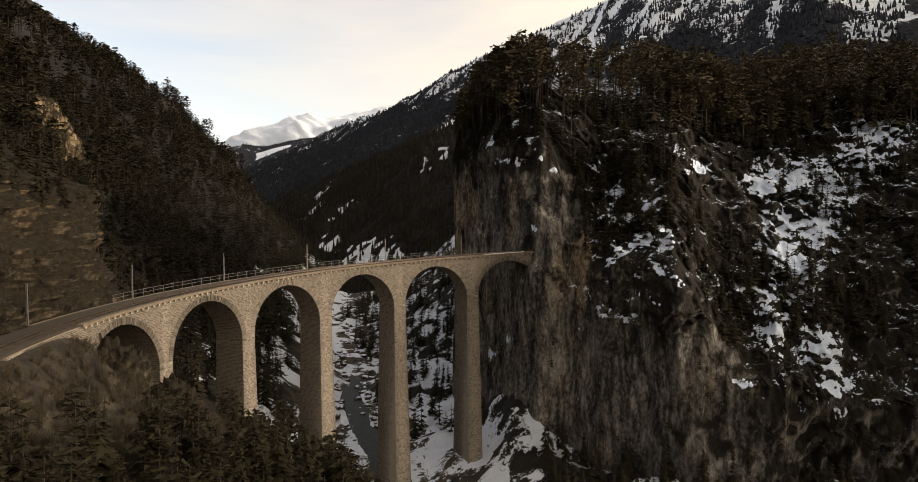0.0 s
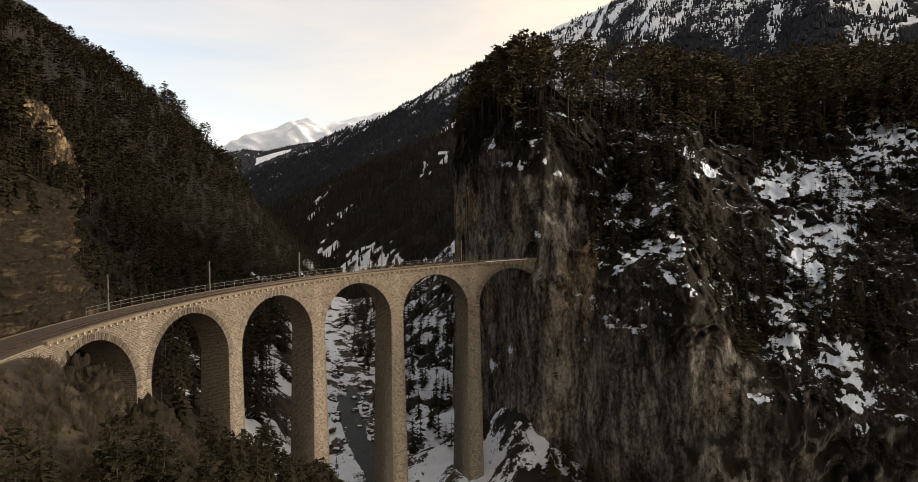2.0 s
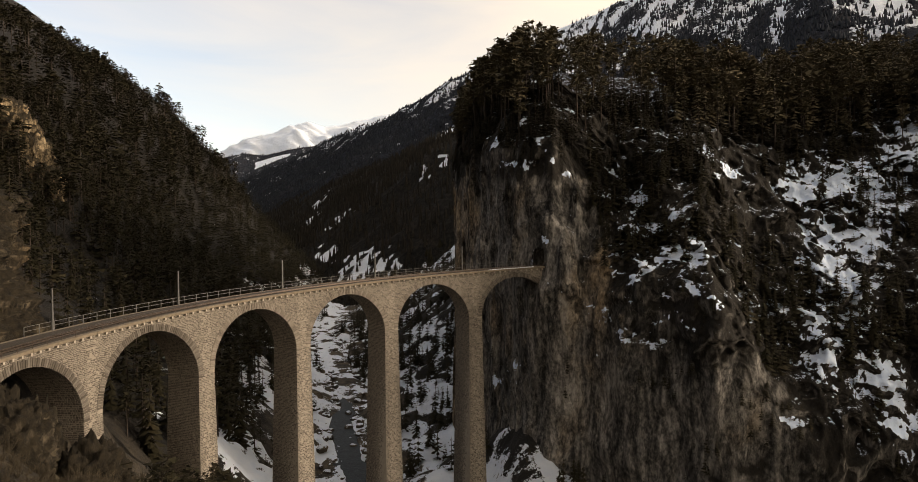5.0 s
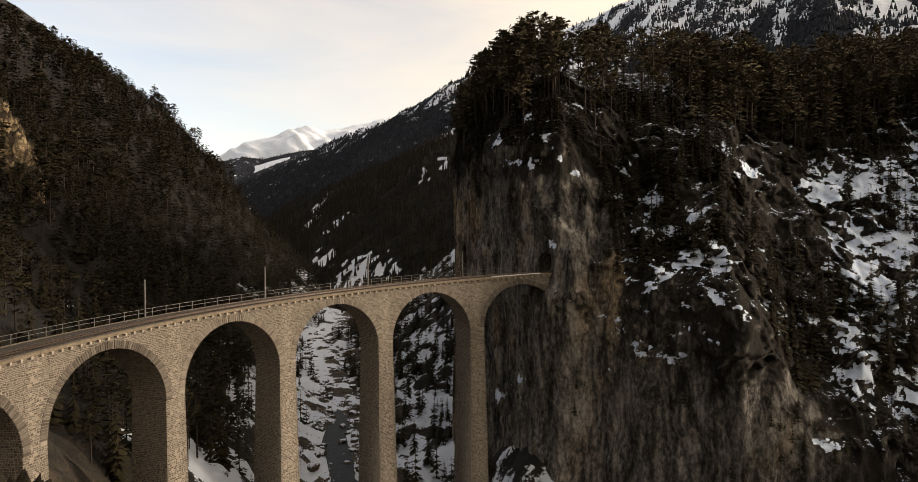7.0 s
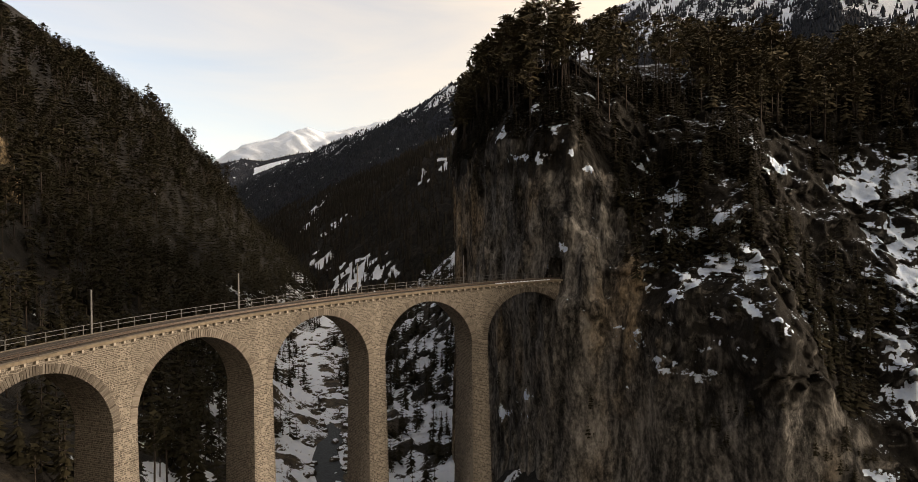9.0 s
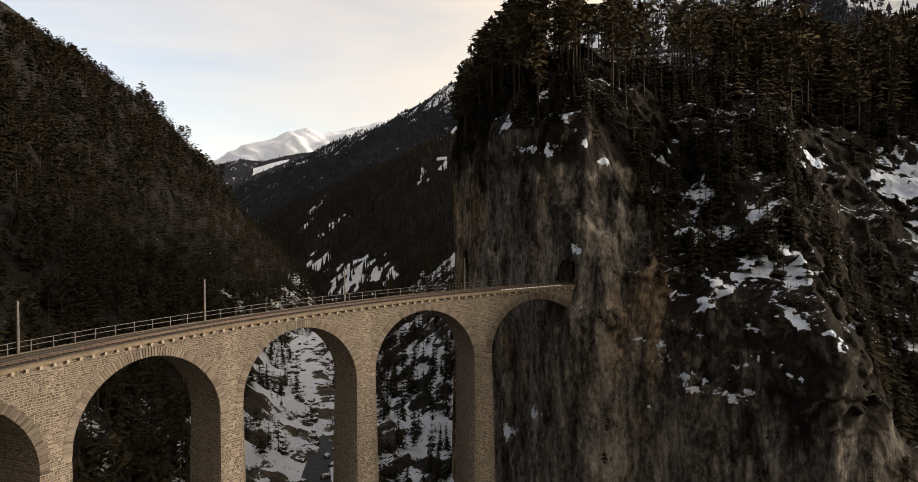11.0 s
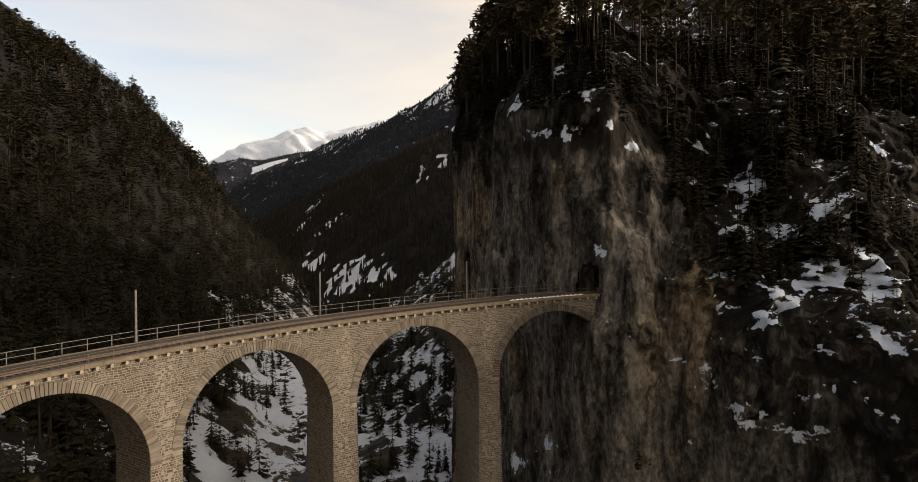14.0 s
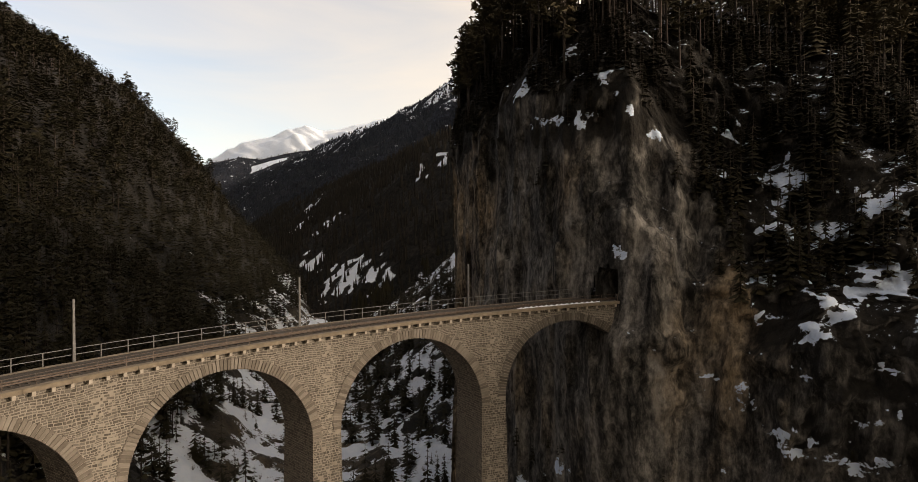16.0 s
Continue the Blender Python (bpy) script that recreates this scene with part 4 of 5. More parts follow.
# the abutment on the near bank
sol = Solid()
for k in range(13):
    p, lo = FIRST + 5.4 * STEP + 0.016 * k, 46 + 0.6 * k
    sol.v += [at(FACE + 0.01, p, lo), at(BACK - 0.01, p, lo), at(BACK - 0.01, p, crown_z(p) + RISE), at(FACE + 0.01, p, crown_z(p) + RISE)]
    if k:
        sol.f += [(4 * k - 4 + e, 4 * k - 4 + (e + 1) % 4, 4 * k + (e + 1) % 4, 4 * k + e) for e in range(4)]
sol.f += [(3, 2, 1, 0), (48, 49, 50, 51)]
part("abutment", sol.mesh("abutment", MORTAR), viaduct, m=AWAY)


# railings on both edges
def railing(r, label, a0, a1, n, post, tall, steel=STEEL):
    rail_thing = new("railing")
    rail_thing.location = at(r, (a0 + a1) / 2, crown_z((a0 + a1) / 2) + RISE + 0.5)
    back = Matrix.Translation(rail_thing.location).inverted()
    tagged(rail_thing, label, "railing")
    for k in range(n + 1):
        a = a0 + (a1 - a0) * k / n
        part("post", slab(r - post, r + post, RISE + 0.45, RISE + 0.5 + tall, a - post / r, a + post / r).mesh("post", steel), rail_thing, m=back)
    for h in (0.52 * tall, tall):
        part("rail", band(r - 0.7 * post, r + 0.7 * post, RISE + 0.5 + h - 0.7 * post, RISE + 0.5 + h + 0.7 * post, a0, a1, 110).mesh("rail", steel), rail_thing, m=back)


railing(BACK + 0.25, "grey steel railing along the outer edge of the deck", FIRST - 0.48 * STEP, FIRST + 4.68 * STEP, 50, 0.045, 1.3)
railing(FACE - 0.2, "thin dark steel railing along the inner edge of the deck", FIRST - 0.42 * STEP, FIRST + 5.9 * STEP, 60, 0.025, 0.95, RAIL)
track = new("railway_track")
track.location = viaduct.location
tagged(track, "single railway track on brown ballast along the deck", "railway track")
part("ballast", band(FACE + 0.31, BACK - 0.31, RISE + 0.004, RISE + 0.42, A0 - 0.2, A2, 160).mesh("ballast", BALLAST), track, m=AWAY)
for r in (98.95, 99.95):
    part("rail", band(r - 0.035, r + 0.035, RISE + 0.5, RISE + 0.64, A0 - 0.2, A2, 200).mesh("rail", RAIL), track, m=AWAY)

n_tie = 250
tie = slab(98.35, 100.55, RISE + 0.36, RISE + 0.5, FIRST - 0.0011, FIRST + 0.0011).mesh("sleeper", SLEEPER)
for k in range(n_tie):
    a = FIRST - 0.4 * STEP + 0.0068 * k
    turn = Matrix.Translation((CX, CY, crown_z(a))) @ Matrix.Rotation(a - FIRST, 4, "Z") @ Matrix.Translation((-CX, -CY, -crown_z(FIRST)))
    part("sleeper", tie, track, m=AWAY @ turn)

# masts along the outer edge
for k in range(6):
    a = FIRST + STEP * (k + 0.57) - 0.010 - 0.0022 * k
    z = crown_z(a) + RISE + 0.45
    w = 0.12
    mast = new("mast")
    mast.location = at(BACK + 0.1, a, z)
    mast.rotation_euler = (0, 0, a)
    sol = Solid()
    for lo, hi in ((-w, -w + 0.03), (w - 0.03, w)):
        sol.hexa([(lo, -w, 0), (hi, -w, 0), (hi, w, 0), (lo, w, 0), (lo * .8, -w * .8, 6.3), (hi * .8, -w * .8, 6.3), (hi * .8, w * .8, 6.3), (lo * .8, w * .8, 6.3)])
    sol.hexa([(-w, -0.015, 0), (w, -0.015, 0), (w, 0.015, 0), (-w, 0.015, 0), (-w * .8, -0.015, 6.3), (w * .8, -0.015, 6.3), (w * .8, 0.015, 6.3), (-w * .8, 0.015, 6.3)])
    part("pole", sol.mesh("pole", STEEL), mast)
    tagged(mast, "slim grey steel catenary mast on the edge of the deck", "mast", "masts along the viaduct")


# ---- trees ----
def conifer(rng, height, layers, arms, droop=0.35, spread=0.2, bare=0.08, lite=True):
    """A spruce: whorls of bent fronds round a tapered trunk. Returns trunk and crown as arrays of triangles."""
    tv, tf = [], []
    k = 4
    for j, (z, r) in enumerate(((0, 0.016 * height), (height * 0.98, 0.003 * height))):
        tv += [(r * math.cos(2 * math.pi * i / k), r * math.sin(2 * math.pi * i / k), z) for i in range(k)]
    for i in range(k):
        n = (i + 1) % k
        tf += [(i, n, k + n), (i, k + n, k + i)]
    cv, cf = [], []
    for j in range(layers):
        t = bare + (1 - bare) * (j + rng.uniform(-0.3, 0.3)) / layers
        z = height * max(t, 0.03)
        reach = height * spread * (1 - t) ** 0.8 * rng.uniform(0.75, 1.15) + 0.02 * height
        for i in range(arms):
            if rng.random() < 0.1:
                continue
            a = 2 * math.pi * (i + rng.uniform(-0.35, 0.35) + 0.5 * (j % 2)) / arms
            r = reach * rng.uniform(0.65, 1.2)
            wdt = r * rng.uniform(0.28, 0.42)
            ca, sa = math.cos(a), math.sin(a)
            lift = r * droop
            b = len(cv)
            zz = z + rng.uniform(-0.02, 0.02) * height
            if lite:
                cv += [(0, 0, zz + 0.1 * r), (ca * r * .6 - sa * wdt, sa * r * .6 + ca * wdt, zz - lift * .6), (ca * r, sa * r, zz - lift * 0.8), (ca * r * .6 + sa * wdt, sa * r * .6 - ca * wdt, zz - lift * .6)]
                cf += [(b, b + 1, b + 2), (b, b + 2, b + 3)]
                continue
            cv += [(0, 0, zz + 0.1 * r), (ca * r * .55 - sa * wdt, sa * r * .55 + ca * wdt, zz - lift * .55), (ca * r, sa * r, zz - lift * 0.9), (ca * r * .55 + sa * wdt, sa * r * .55 - ca * wdt, zz - lift * .55), (ca * r * 0.5, sa * r * 0.5, zz - lift * 0.1)]
            cf += [(b, b + 1, b + 4), (b + 1, b + 2, b + 4), (b + 2, b + 3, b + 4), (b + 3, b, b + 4)]
    return (np.array(tv), np.array(tf)), (np.array(cv), np.array(cf))


def pine(rng, height, clumps):
    """A tall pine: bare trunk with a few dead stubs, and an uneven crown of needle clumps on the upper part."""
    tv, tf = [], []
    k = 5
    for z, r, dx in ((0, 0.014 * height, 0), (height * 0.5, 0.010 * height, 0.01 * height), (height * 0.97, 0.003 * height, 0)):
        tv += [(dx + r * math.cos(2 * math.pi * i / k), r * math.sin(2 * math.pi * i / k), z) for i in range(k)]
    for s in (0, k):
        for i in range(k):
            n = (i + 1) % k
            tf += [(s + i, s + n, s + k + n), (s + i, s + k + n, s + k + i)]
    cv, cf = [], []
    for c in range(clumps):
        t = 0.42 + 0.58 * rng.random() ** 0.8
        reach = height * 0.17 * math.sin(math.pi * min(1.0, (1.03 - t) / 0.55)) ** 0.7 * rng.uniform(0.3, 1.0)
        a = rng.uniform(0, 2 * math.pi)
        px, py, pz = reach * math.cos(a), reach * math.sin(a), height * t
        size = height * rng.uniform(0.03, 0.06)
        for q in range(5):
            b = len(cv)
            d = [rng.gauss(0, 1) for _ in range(3)]
            e = [rng.gauss(0, 1) for _ in range(3)]
            o = [rng.uniform(-0.8, 0.8) * size for _ in range(3)]
            ctr = (px + o[0], py + o[1], pz + o[2] * 0.5)
            cv += [tuple(ctr[m] + size * 0.6 * d[m] * (1, 1, 0.5)[m] for m in range(3)), tuple(ctr[m] + size * 0.6 * e[m] * (1, 1, 0.5)[m] for m in range(3)), tuple(ctr[m] - size * 0.4 * (d[m] + e[m]) * (1, 1, 0.5)[m] for m in range(3))]
            cf.append((b, b + 1, b + 2))
        if c % 3 == 0:
            b = len(cv)
            cv += [(0, 0, pz - 0.25 * reach), (0, 0, pz - 0.25 * reach + 0.01 * height), (px, py, pz)]
            cf.append((b, b + 1, b + 2))
    return (np.array(tv), np.array(tf)), (np.array(cv), np.array(cf))


def stamp(shapes, places, sizes, turns, picks):
    """Many copies of some shapes in one pair of arrays."""
    av, af, base = [], [], 0
    for s, (v, f) in enumerate(shapes):
        m = picks == s
        if not m.any():
            continue
        p, k, t = places[m], sizes[m], turns[m]
        c, n = np.cos(t)[:, None], np.sin(t)[:, None]
        x = (v[:, 0] * c - v[:, 1] * n) * k[:, None] + p[:, :1]
        y = (v[:, 0] * n + v[:, 1] * c) * k[:, None] + p[:, 1:2]
        z = v[:, 2] * k[:, None] + p[:, 2:3]
        av.append(np.stack([x, y, z], -1).reshape(-1, 3))
        af.append((f[None] + (np.arange(len(p)) * len(v))[:, None, None] + base).reshape(-1, 3))
        base += len(p) * len(v)
    return np.concatenate(av), np.concatenate(af)


RNG = np.random.default_rng(7)
pr = random.Random(5)
SPRUCES = [conifer(pr, 1.0, 15, 6, droop=0.55, spread=s) for s in (0.17, 0.2, 0.23, 0.19)]
FAR_SPRUCES = [conifer(pr, 1.0, 7, 5, spread=s) for s in (0.2, 0.24, 0.27)]
PINES = [pine(pr, 1.0, n) for n in (46, 54, 40, 60)]
LIGHT_PINES = [pine(pr, 1.0, n) for n in (14, 17)]


def spire(rng, sides, wide):
    """A far conifer, a few metres of detail at most: two uneven skirts."""
    v, f = [], []
    for z0, z1, r in ((0.05, 0.7, wide), (0.4, 1.0, wide * 0.6)):
        b = len(v)
        v += [(r * rng.uniform(0.7, 1.2) * math.cos(6.283 * i / sides), r * rng.uniform(0.7, 1.2) * math.sin(6.283 * i / sides), z0 + rng.uniform(-0.05, 0.05)) for i in range(sides)] + [(0, 0, z1)]
        f += [(b + i, b + (i + 1) % sides, b + sides) for i in range(sides)]
    return (np.zeros((3, 3)), np.array([[0, 1, 2]])), (np.array(v), np.array(f))


CONES = [spire(pr, 4, w) for w in (0.17, 0.22, 0.26)]
NARROW = [spire(pr, 4, w) for w in (0.11, 0.14, 0.16)]
TINY = [(k[0], (k[1][0][:5] * np.array([1, 1, 1.4]), k[1][1][:4])) for k in CONES]


def forest(name, label, kinds, places, low, high, trunk=True, leaf=NEEDLES):
    n = len(places)
    size, turn, pick = RNG.uniform(low, high, n), RNG.uniform(0, 6.28, n), RNG.integers(0, len(kinds), n)
    places = places - np.array([0, 0, 0.4])
    wood = new(name, mesh_from(name, *stamp([k[1] for k in kinds], places, size, turn, pick), leaf, smooth_shade=False))
    tagged(wood, label, "forest", kind="stuff")
    if trunk:
        part("trunks", mesh_from("trunks", *stamp([k[0] for k in kinds], places, size, turn, pick), BARK), wood)
    return wood


def on_ground(n, x0, x1, y0, y1, keep):
    x, y = RNG.uniform(x0, x1, n), RNG.uniform(y0, y1, n)
    z = ground_z(x, y)
    m = keep(x, y, z)
    return np.stack([x, y, z], -1)[m]


def on_cliff(n, u0, u1, v0, v1, keep):
    u, v = RNG.uniform(u0, u1, n), RNG.uniform(v0, v1, n)
    x, y, z = cliff_surface(u, v)
    m = keep(x, y, z, u, v)
    return np.stack([x, y, z], -1)[m]


def lumps(name, label, cat, material, spots, seed, snow=-1.0, grain=0.13):
    """Rock knobs: displaced spheres of (x, y, z, rx, ry, rz)."""
    for n, (x, y, z, rx, ry, rz) in enumerate(spots):
        bm = bmesh.new()
        bmesh.ops.create_icosphere(bm, subdivisions=5, radius=1.0)
        me = bpy.data.meshes.new(name)
        bm.to_mesh(me)
        bm.free()
        co = np.empty(len(me.vertices) * 3, np.float32)
        me.vertices.foreach_get("co", co)
        co = co.reshape(-1, 3).astype(float)
        k = 1 + grain * 0.7 * ridged(co[:, 0] * 1.3 + seed + n, co[:, 1] * 1.3, co[:, 2] * 1.0, 6) + grain * 0.5 * ridged(co[:, 0] * 4 + n, co[:, 1] * 4, co[:, 2] * 2.2, 4) + 0.16 * fbm(co[:, 0] * 5 + n, co[:, 1] * 5, co[:, 2] * 14, 5, 0.65)
        co = co * k[:, None] * np.array([rx, ry, rz])
        me.vertices.foreach_set("co", co.astype(np.float32).ravel())
        me.polygons.foreach_set("use_smooth", np.full(len(me.polygons), True))
        at_ = me.attributes.new("snow", "FLOAT", "POINT")
        at_.data.foreach_set("value", np.full(len(co), snow, np.float32))
        me.materials.append(material)
        me.update()
        ob = new(name, me)
        ob.location = (x, y, z)
        tagged(ob, label, cat)


lumps("rock_outcrop", "warm brown rock outcrop among the hillside forest", "rock", HILL_ROCK, [(-203, 304, 128, 8, 7, 9), (-196, 302, 119, 8, 7, 10), (-186, 298, 107, 7, 7, 11), (-178, 293, 96, 6, 6, 9)], 1.0)
lumps("rock_outcrop", "tan rock knob under the end arch", "rock", WALL_ROCK, [(-56.5, 98, 48, 3.0, 3.6, 8.5), (-53.5, 100, 46, 3.0, 3.4, 8.0), (-48, 103, 40, 4, 5, 8), (-50.5, 93, 50, 3.5, 4, 6)], 7.0)

dense = on_ground(2100, -300, -60, 150, 420, lambda x, y, z: (river_x(y) - x > 30) & (z > 16) & (vnoise(x / 24, y / 24, 4.0) > -0.7))
forest("forest", "dense dark conifer forest on the steep valley side", SPRUCES[:2] + FAR_SPRUCES[:2] + PINES[:2], dense, 10, 18)
forest("forest", "dense dark conifer forest high on the valley side", FAR_SPRUCES + LIGHT_PINES, on_ground(3000, -600, -90, 300, 1050, lambda x, y, z: (river_x(y) - x > 30) & (z < 430) & (vnoise(x / 40, y / 40, 4.0) > -0.75)), 10, 19, trunk=False)
forest("forest", "close dark spruce forest low on the valley side", FAR_SPRUCES, on_ground(2100, -330, -110, 380, 760, lambda x, y, z: (river_x(y) - x > 26) & (river_x(y) - x < 190)), 9, 18, trunk=False)
forest("forest", "tall dark pines along the shoulder of the valley side", PINES, on_ground(900, -420, -110, 230, 760, lambda x, y, z: (river_x(y) - x > 105) & (river_x(y) - x < 290) & (vnoise(x / 15, y / 15, 8.0) > -0.1)), 17, 32)
forest("forest", "dark conifers on the rock above the track", SPRUCES + PINES, on_ground(260, -190, -78, 60, 150, lambda x, y, z: z > 90), 9, 15)
forest("forest", "dark conifers on the snowy gorge floor", SPRUCES[:1] + FAR_SPRUCES, on_ground(2500, -170, 60, 200, 560, lambda x, y, z: (np.abs(river_x(y) - x) > 9) & (vnoise(x / 16, y / 16, 9.0) > -0.2)), 4, 14)
forest("forest", "dark conifers on the shaded bank", FAR_SPRUCES, on_ground(2000, -110, 160, 330, 800, lambda x, y, z: (x - river_x(y) > 18) & (vnoise(x / 20, y / 20, 3.0) > -0.45)), 8, 17)
forest("forest", "dark conifers at the foot of the cliff", SPRUCES, on_ground(160, 24, 120, 140, 200, lambda x, y, z: z > 0), 6, 13)
forest("forest", "tall dark pines on top of the cliff", PINES + PINES[:1], on_cliff(720, seg[1], seg[13], 0.44, 0.9, lambda x, y, z, u, v: (z > 99 + 16 * RNG.random(len(x)))), 10, 22, leaf=CLIFFTOP_NEEDLES)
forest("forest", "dark conifers on the brow above the gully", PINES[:2] + SPRUCES, on_cliff(650, seg[9], seg[13], 0.6, 0.86, lambda x, y, z, u, v: z > 108), 9, 19, leaf=CLIFFTOP_NEEDLES)
forest("forest", "low dark conifers along the brow of the cliff", FAR_SPRUCES, on_cliff(1500, seg[1], seg[10], 0.42, 0.74, lambda x, y, z, u, v: (z > 96) & (vnoise(x / 8, y / 8, z / 9) > -0.1) & off_snowfields(x, y, z)), 2, 7)
forest("forest", "dark spruces on the snowy rock slope", SPRUCES[:2] + FAR_SPRUCES, on_cliff(2200, seg[7], seg[13], 0.2, 0.74, lambda x, y, z, u, v: (vnoise(x / 14, y / 14, z / 14) > -0.02) & (z > 42) & (off_snowfields(x, y, z) | (vnoise(x / 4, y / 4, z / 4) > 0.25))), 3, 10)
forest("forest", "low dark conifers in the clefts of the cliff", FAR_SPRUCES, on_cliff(3600, seg[2], seg[13], 0.05, 0.74, lambda x, y, z, u, v: (vnoise(x / 9, y / 9, z / 11) > 0.12) & ((x > 45) | (z > 84) | (z < 40)) & off_snowfields(x, y, z)), 1.5, 5)


def on_mountain(rows, n, keep):
    """Places between the corners of a mountain's mesh, where keep(x, y, z, snow) allows."""
    nu, nv = rows[0].shape
    a, b = RNG.uniform(0, nu - 1.001, n), RNG.uniform(0.15 * nv, nv - 1.001, n)
    i, j = a.astype(int), b.astype(int)
    p, q = a - i, b - j
    x, y, z, share = (g[i, j] * (1 - p) * (1 - q) + g[i + 1, j] * p * (1 - q) + g[i, j + 1] * (1 - p) * q + g[i + 1, j + 1] * p * q for g in rows)
    m = keep(x, y, z, share)
    return np.stack([x, y, z], -1)[m]


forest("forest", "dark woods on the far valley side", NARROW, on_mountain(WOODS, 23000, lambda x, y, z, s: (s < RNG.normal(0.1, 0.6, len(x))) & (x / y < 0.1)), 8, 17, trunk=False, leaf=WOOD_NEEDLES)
forest("forest", "black woods up the valley", CONES, on_ground(12000, -330, 250, 620, 1500, lambda x, y, z: (x - river_x(y) > 12) & (x / y < 0.12) & (vnoise(x / 25, y / 90, 2.0) > -0.5)), 13, 24, trunk=False)
forest("forest", "woods on the far mountain side", TINY, on_mountain(SPUR, 75000, lambda x, y, z, s: (s < 0.22) & (x / y < 0.72) & (z > 90) & (RNG.random(len(x)) > 0.6 * smooth(400, 800, z))), 9, 16, trunk=False, leaf=HAZE_NEEDLES)
forest("forest", "dark woods on the far foothill", TINY[:1], on_mountain(HILL, 2500, lambda x, y, z, s: s < 0.0), 10, 18, trunk=False, leaf=HAZE_NEEDLES)


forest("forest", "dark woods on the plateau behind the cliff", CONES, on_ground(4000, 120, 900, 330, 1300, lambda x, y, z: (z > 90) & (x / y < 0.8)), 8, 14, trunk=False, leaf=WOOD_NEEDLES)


# ---- bare shrubs on the near slope ----
def shrub(rng, twigs):
    v, f = [], []
    for _ in range(twigs):
        a, lean, r = rng.uniform(0, 6.28), rng.uniform(0.1, 0.75), rng.uniform(0.5, 1.0)
        ca, sa = math.cos(a), math.sin(a)
        b = len(v)
        h, o = r * math.cos(lean), r * math.sin(lean)
        w = rng.uniform(0.006, 0.013)
        k, q = rng.uniform(0.35, 0.7), rng.uniform(-0.35, 0.35)
        v += [(ca * 0.05 - sa * w, sa * 0.05 + ca * w, 0), (ca * 0.05 + sa * w, sa * 0.05 - ca * w, 0), (ca * o, sa * o, h),
              (ca * o * k, sa * o * k, h * k), (ca * o * k + w, sa * o * k + w, h * k + 2 * w), (ca * o * (k + 0.2) - sa * q, sa * o * (k + 0.2) + ca * q, h * (k + 0.25))]
        f += [(b, b + 1, b + 2), (b + 3, b + 4, b + 5)]
    return np.array(v), np.array(f)


TWIGS = plain_material("bare_brown_twigs", [(0.25, (0.0192, 0.01472, 0.00832)), (0.55, (0.048, 0.03584, 0.01984)), (0.85, (0.096, 0.07168, 0.0384))], 0.3, 0.9, island=0.4)
SHRUBS = [shrub(pr, n) for n in (32, 40, 36)]


def thicket(label, places, low, high):
    n = len(places)
    ob = new("shrubs", mesh_from("shrubs", *stamp(SHRUBS, places - np.array([0, 0, 0.1]), RNG.uniform(low, high, n), RNG.uniform(0, 6.28, n), RNG.integers(0, 3, n)), TWIGS, smooth_shade=False))
    tagged(ob, label, "shrubs", kind="stuff")


thicket("bare brown shrubs on the near slope", on_ground(4200, -54, -6, 34, 118, lambda x, y, z: (z > 20) & (z < 59) & (np.hypot(x - 41.2, y - 93.4) < 95.5)), 0.9, 2.8)
thicket("bare shrubs along the snowy river banks", on_ground(1000, -150, 40, 185, 460, lambda x, y, z: (np.abs(river_x(y) - x) > 6) & (vnoise(x / 10, y / 10, 5.0) > -0.3)), 0.6, 2.4)

# single trees on the near slope
for k, (kind, word) in enumerate(((SPRUCES[0], "spruce"), (PINES[0], "pine"), (SPRUCES[2], "spruce"), (PINES[2], "pine"))):
    spots = on_ground(200, -46, 4, 45, 145, lambda x, y, z: (z > 6) & (z < 68 - 0.31 * y) & (z > 38 - 0.3 * y))
    trunk_me, crown_me = mesh_from("trunk", *kind[0], BARK), mesh_from("crown", *kind[1], NEEDLES, smooth_shade=False)
    for x, y, z in spots:
        tree = new(word + "_tree")
        tree.location = (x, y, z - 0.3)
        tree.rotation_euler = (0, 0, RNG.uniform(0, 6.28))
        tree.scale = (RNG.uniform(6, 12),) * 3
        tagged(tree, "brownish " + word + " on the brown near slope", "tree", "trees on the near slope")
        part("trunk", trunk_me, tree)
        part("crown", crown_me, tree)

wall_top = WALL_PLACES[WALL_PLACES[:, 2] > 64]
thicket("bare shrubs and dry grass on the rock beside the track", wall_top[RNG.integers(0, len(wall_top), 1300)], 0.5, 1.9)
wall_top = WALL_PLACES[WALL_PLACES[:, 2] > 78]
forest("forest", "low dark conifers on the rock beside the track", SPRUCES + PINES[:1], wall_top[RNG.integers(0, len(wall_top), 260)], 2.5, 8)

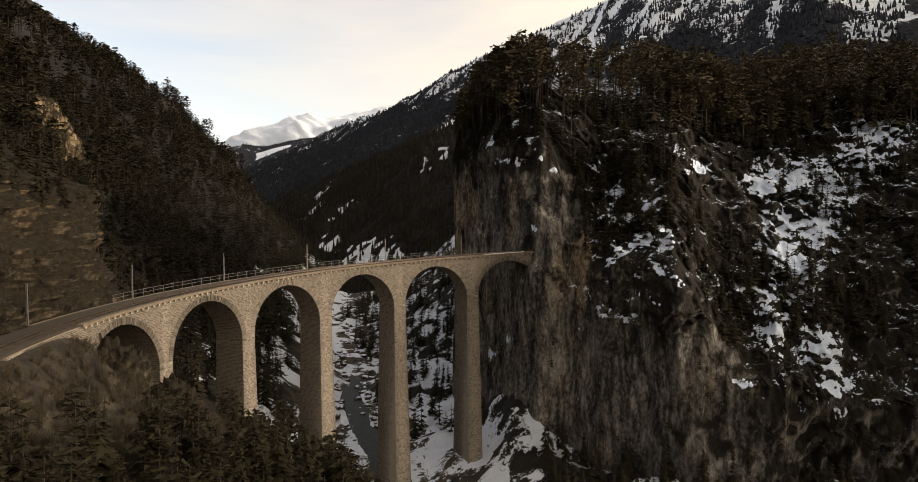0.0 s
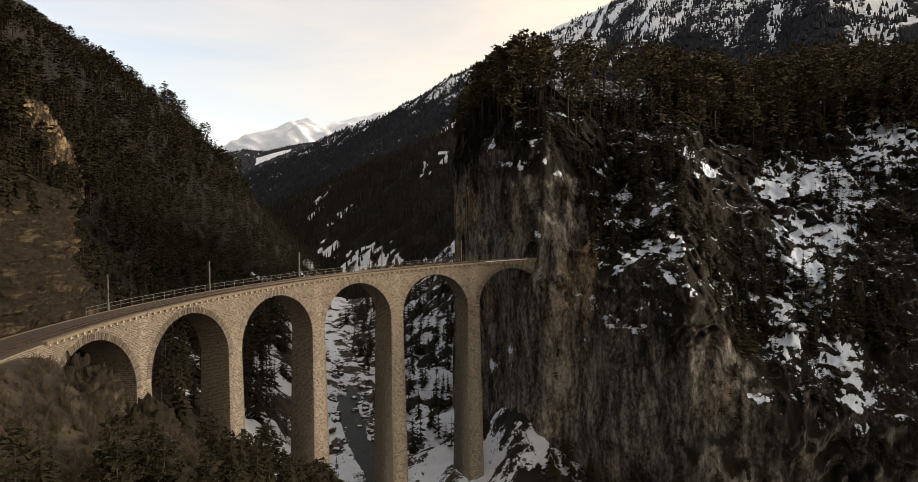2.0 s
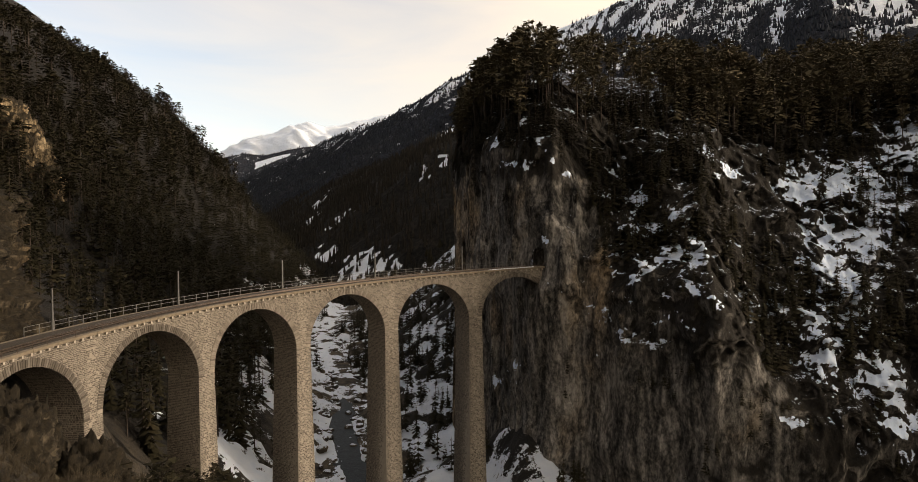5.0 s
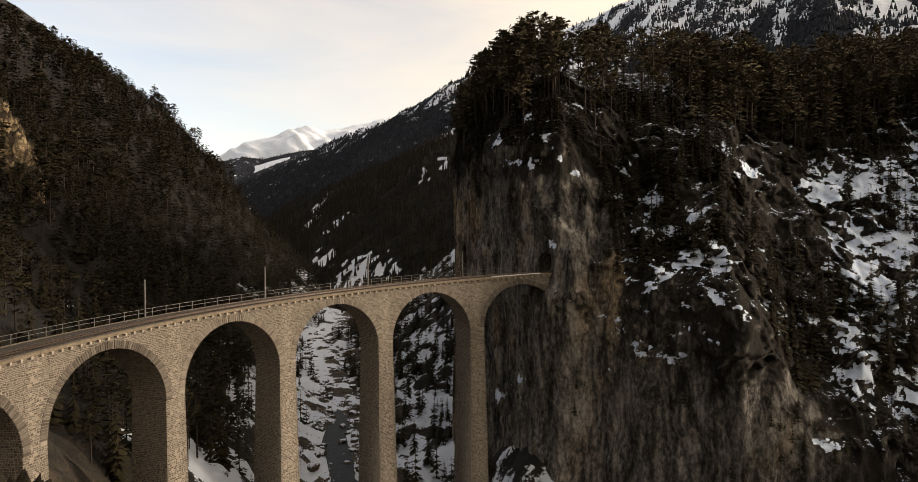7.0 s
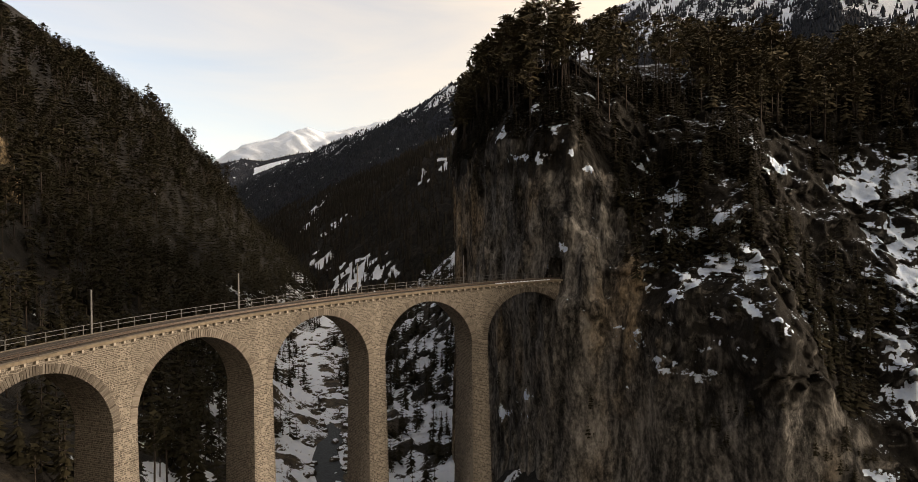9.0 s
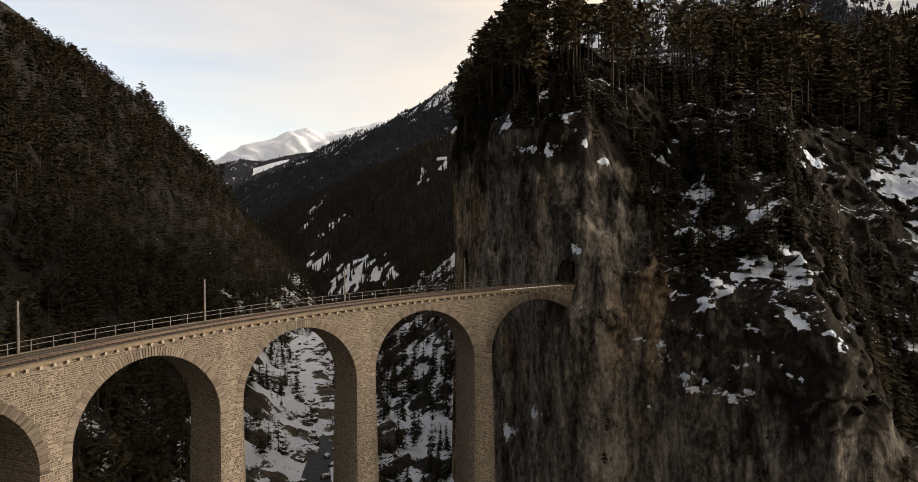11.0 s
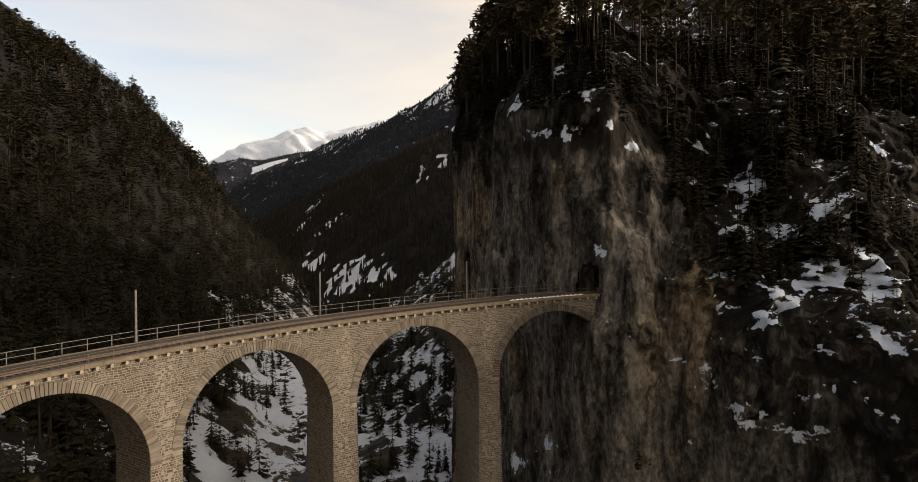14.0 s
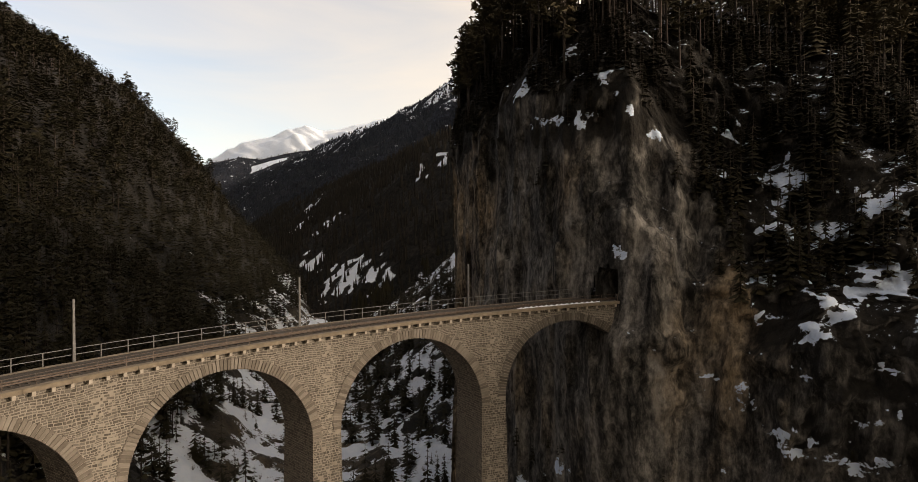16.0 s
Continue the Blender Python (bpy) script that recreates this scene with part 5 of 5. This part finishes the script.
# boulders along the river
bm = bmesh.new()
bmesh.ops.create_icosphere(bm, subdivisions=2, radius=1.0)
bm.verts.ensure_lookup_table()
ball = np.array([v.co for v in bm.verts])
ball_f = np.array([[v.index for v in f.verts] for f in bm.faces])
bm.free()
STONES = [(ball * (1 + 0.3 * fbm(ball[:, 0] * 1.3 + k, ball[:, 1] * 1.3, ball[:, 2] * 1.3, 3))[:, None] * np.array([1, 0.8, 0.6]), ball_f) for k in range(4)]
by = RNG.uniform(205, 520, 260)
bx = river_x(by) + RNG.choice([-1, 1], 260) * np.abs(RNG.normal(7, 2.5, 260))
bz = np.maximum(ground_z(bx, by), 0.1)
bs = RNG.uniform(0.2, 1.0, 260) ** 3 * 2.2 + 0.25
bv, bf = stamp(STONES, np.stack([bx, by, bz], -1), bs, RNG.uniform(0, 6.28, 260), RNG.integers(0, 4, 260))
tagged(new("boulders", mesh_from("boulders", bv, bf, VALLEY, {"snow": np.full(len(bv), -0.1)})), "snow-capped boulders along the river", "boulders", kind="stuff")

# a strip of snow left on the deck beside the tunnel
bits = Solid()
for k in range(60):
    a0, a1 = 1.79 + 0.0022 * k, 1.79 + 0.0022 * (k + 1)
    w0, w1 = (0.25 + 0.3 * (0.5 + 0.5 * math.sin(0.9 * q) * math.cos(0.37 * q + 1)) for q in (k, k + 1))
    if k == 0:
        bits.v += [at(FACE - 0.1, a0, crown_z(a0) + RISE + 0.44), at(FACE - 0.1 + w0 / 2, a0, crown_z(a0) + RISE + 0.62), at(FACE - 0.1 + w0, a0, crown_z(a0) + RISE + 0.46)]
    bits.v += [at(FACE - 0.1, a1, crown_z(a1) + RISE + 0.44), at(FACE - 0.1 + w1 / 2, a1, crown_z(a1) + RISE + 0.56 + 0.08 * math.sin(1.7 * k)), at(FACE - 0.1 + w1, a1, crown_z(a1) + RISE + 0.46)]
    bits.f += [(3 * k, 3 * k + 3, 3 * k + 4, 3 * k + 1), (3 * k + 1, 3 * k + 4, 3 * k + 5, 3 * k + 2)]
SNOW = plain_material("old_snow", [(0.3, (0.74, 0.78, 0.84)), (0.7, (0.84, 0.87, 0.92))], 3.0, 0.9, bump_by=0.05)
drift = new("snow_drift", bits.mesh("snow_drift", SNOW, True))
tagged(drift, "thin drift of old snow along the deck's edge", "snow")
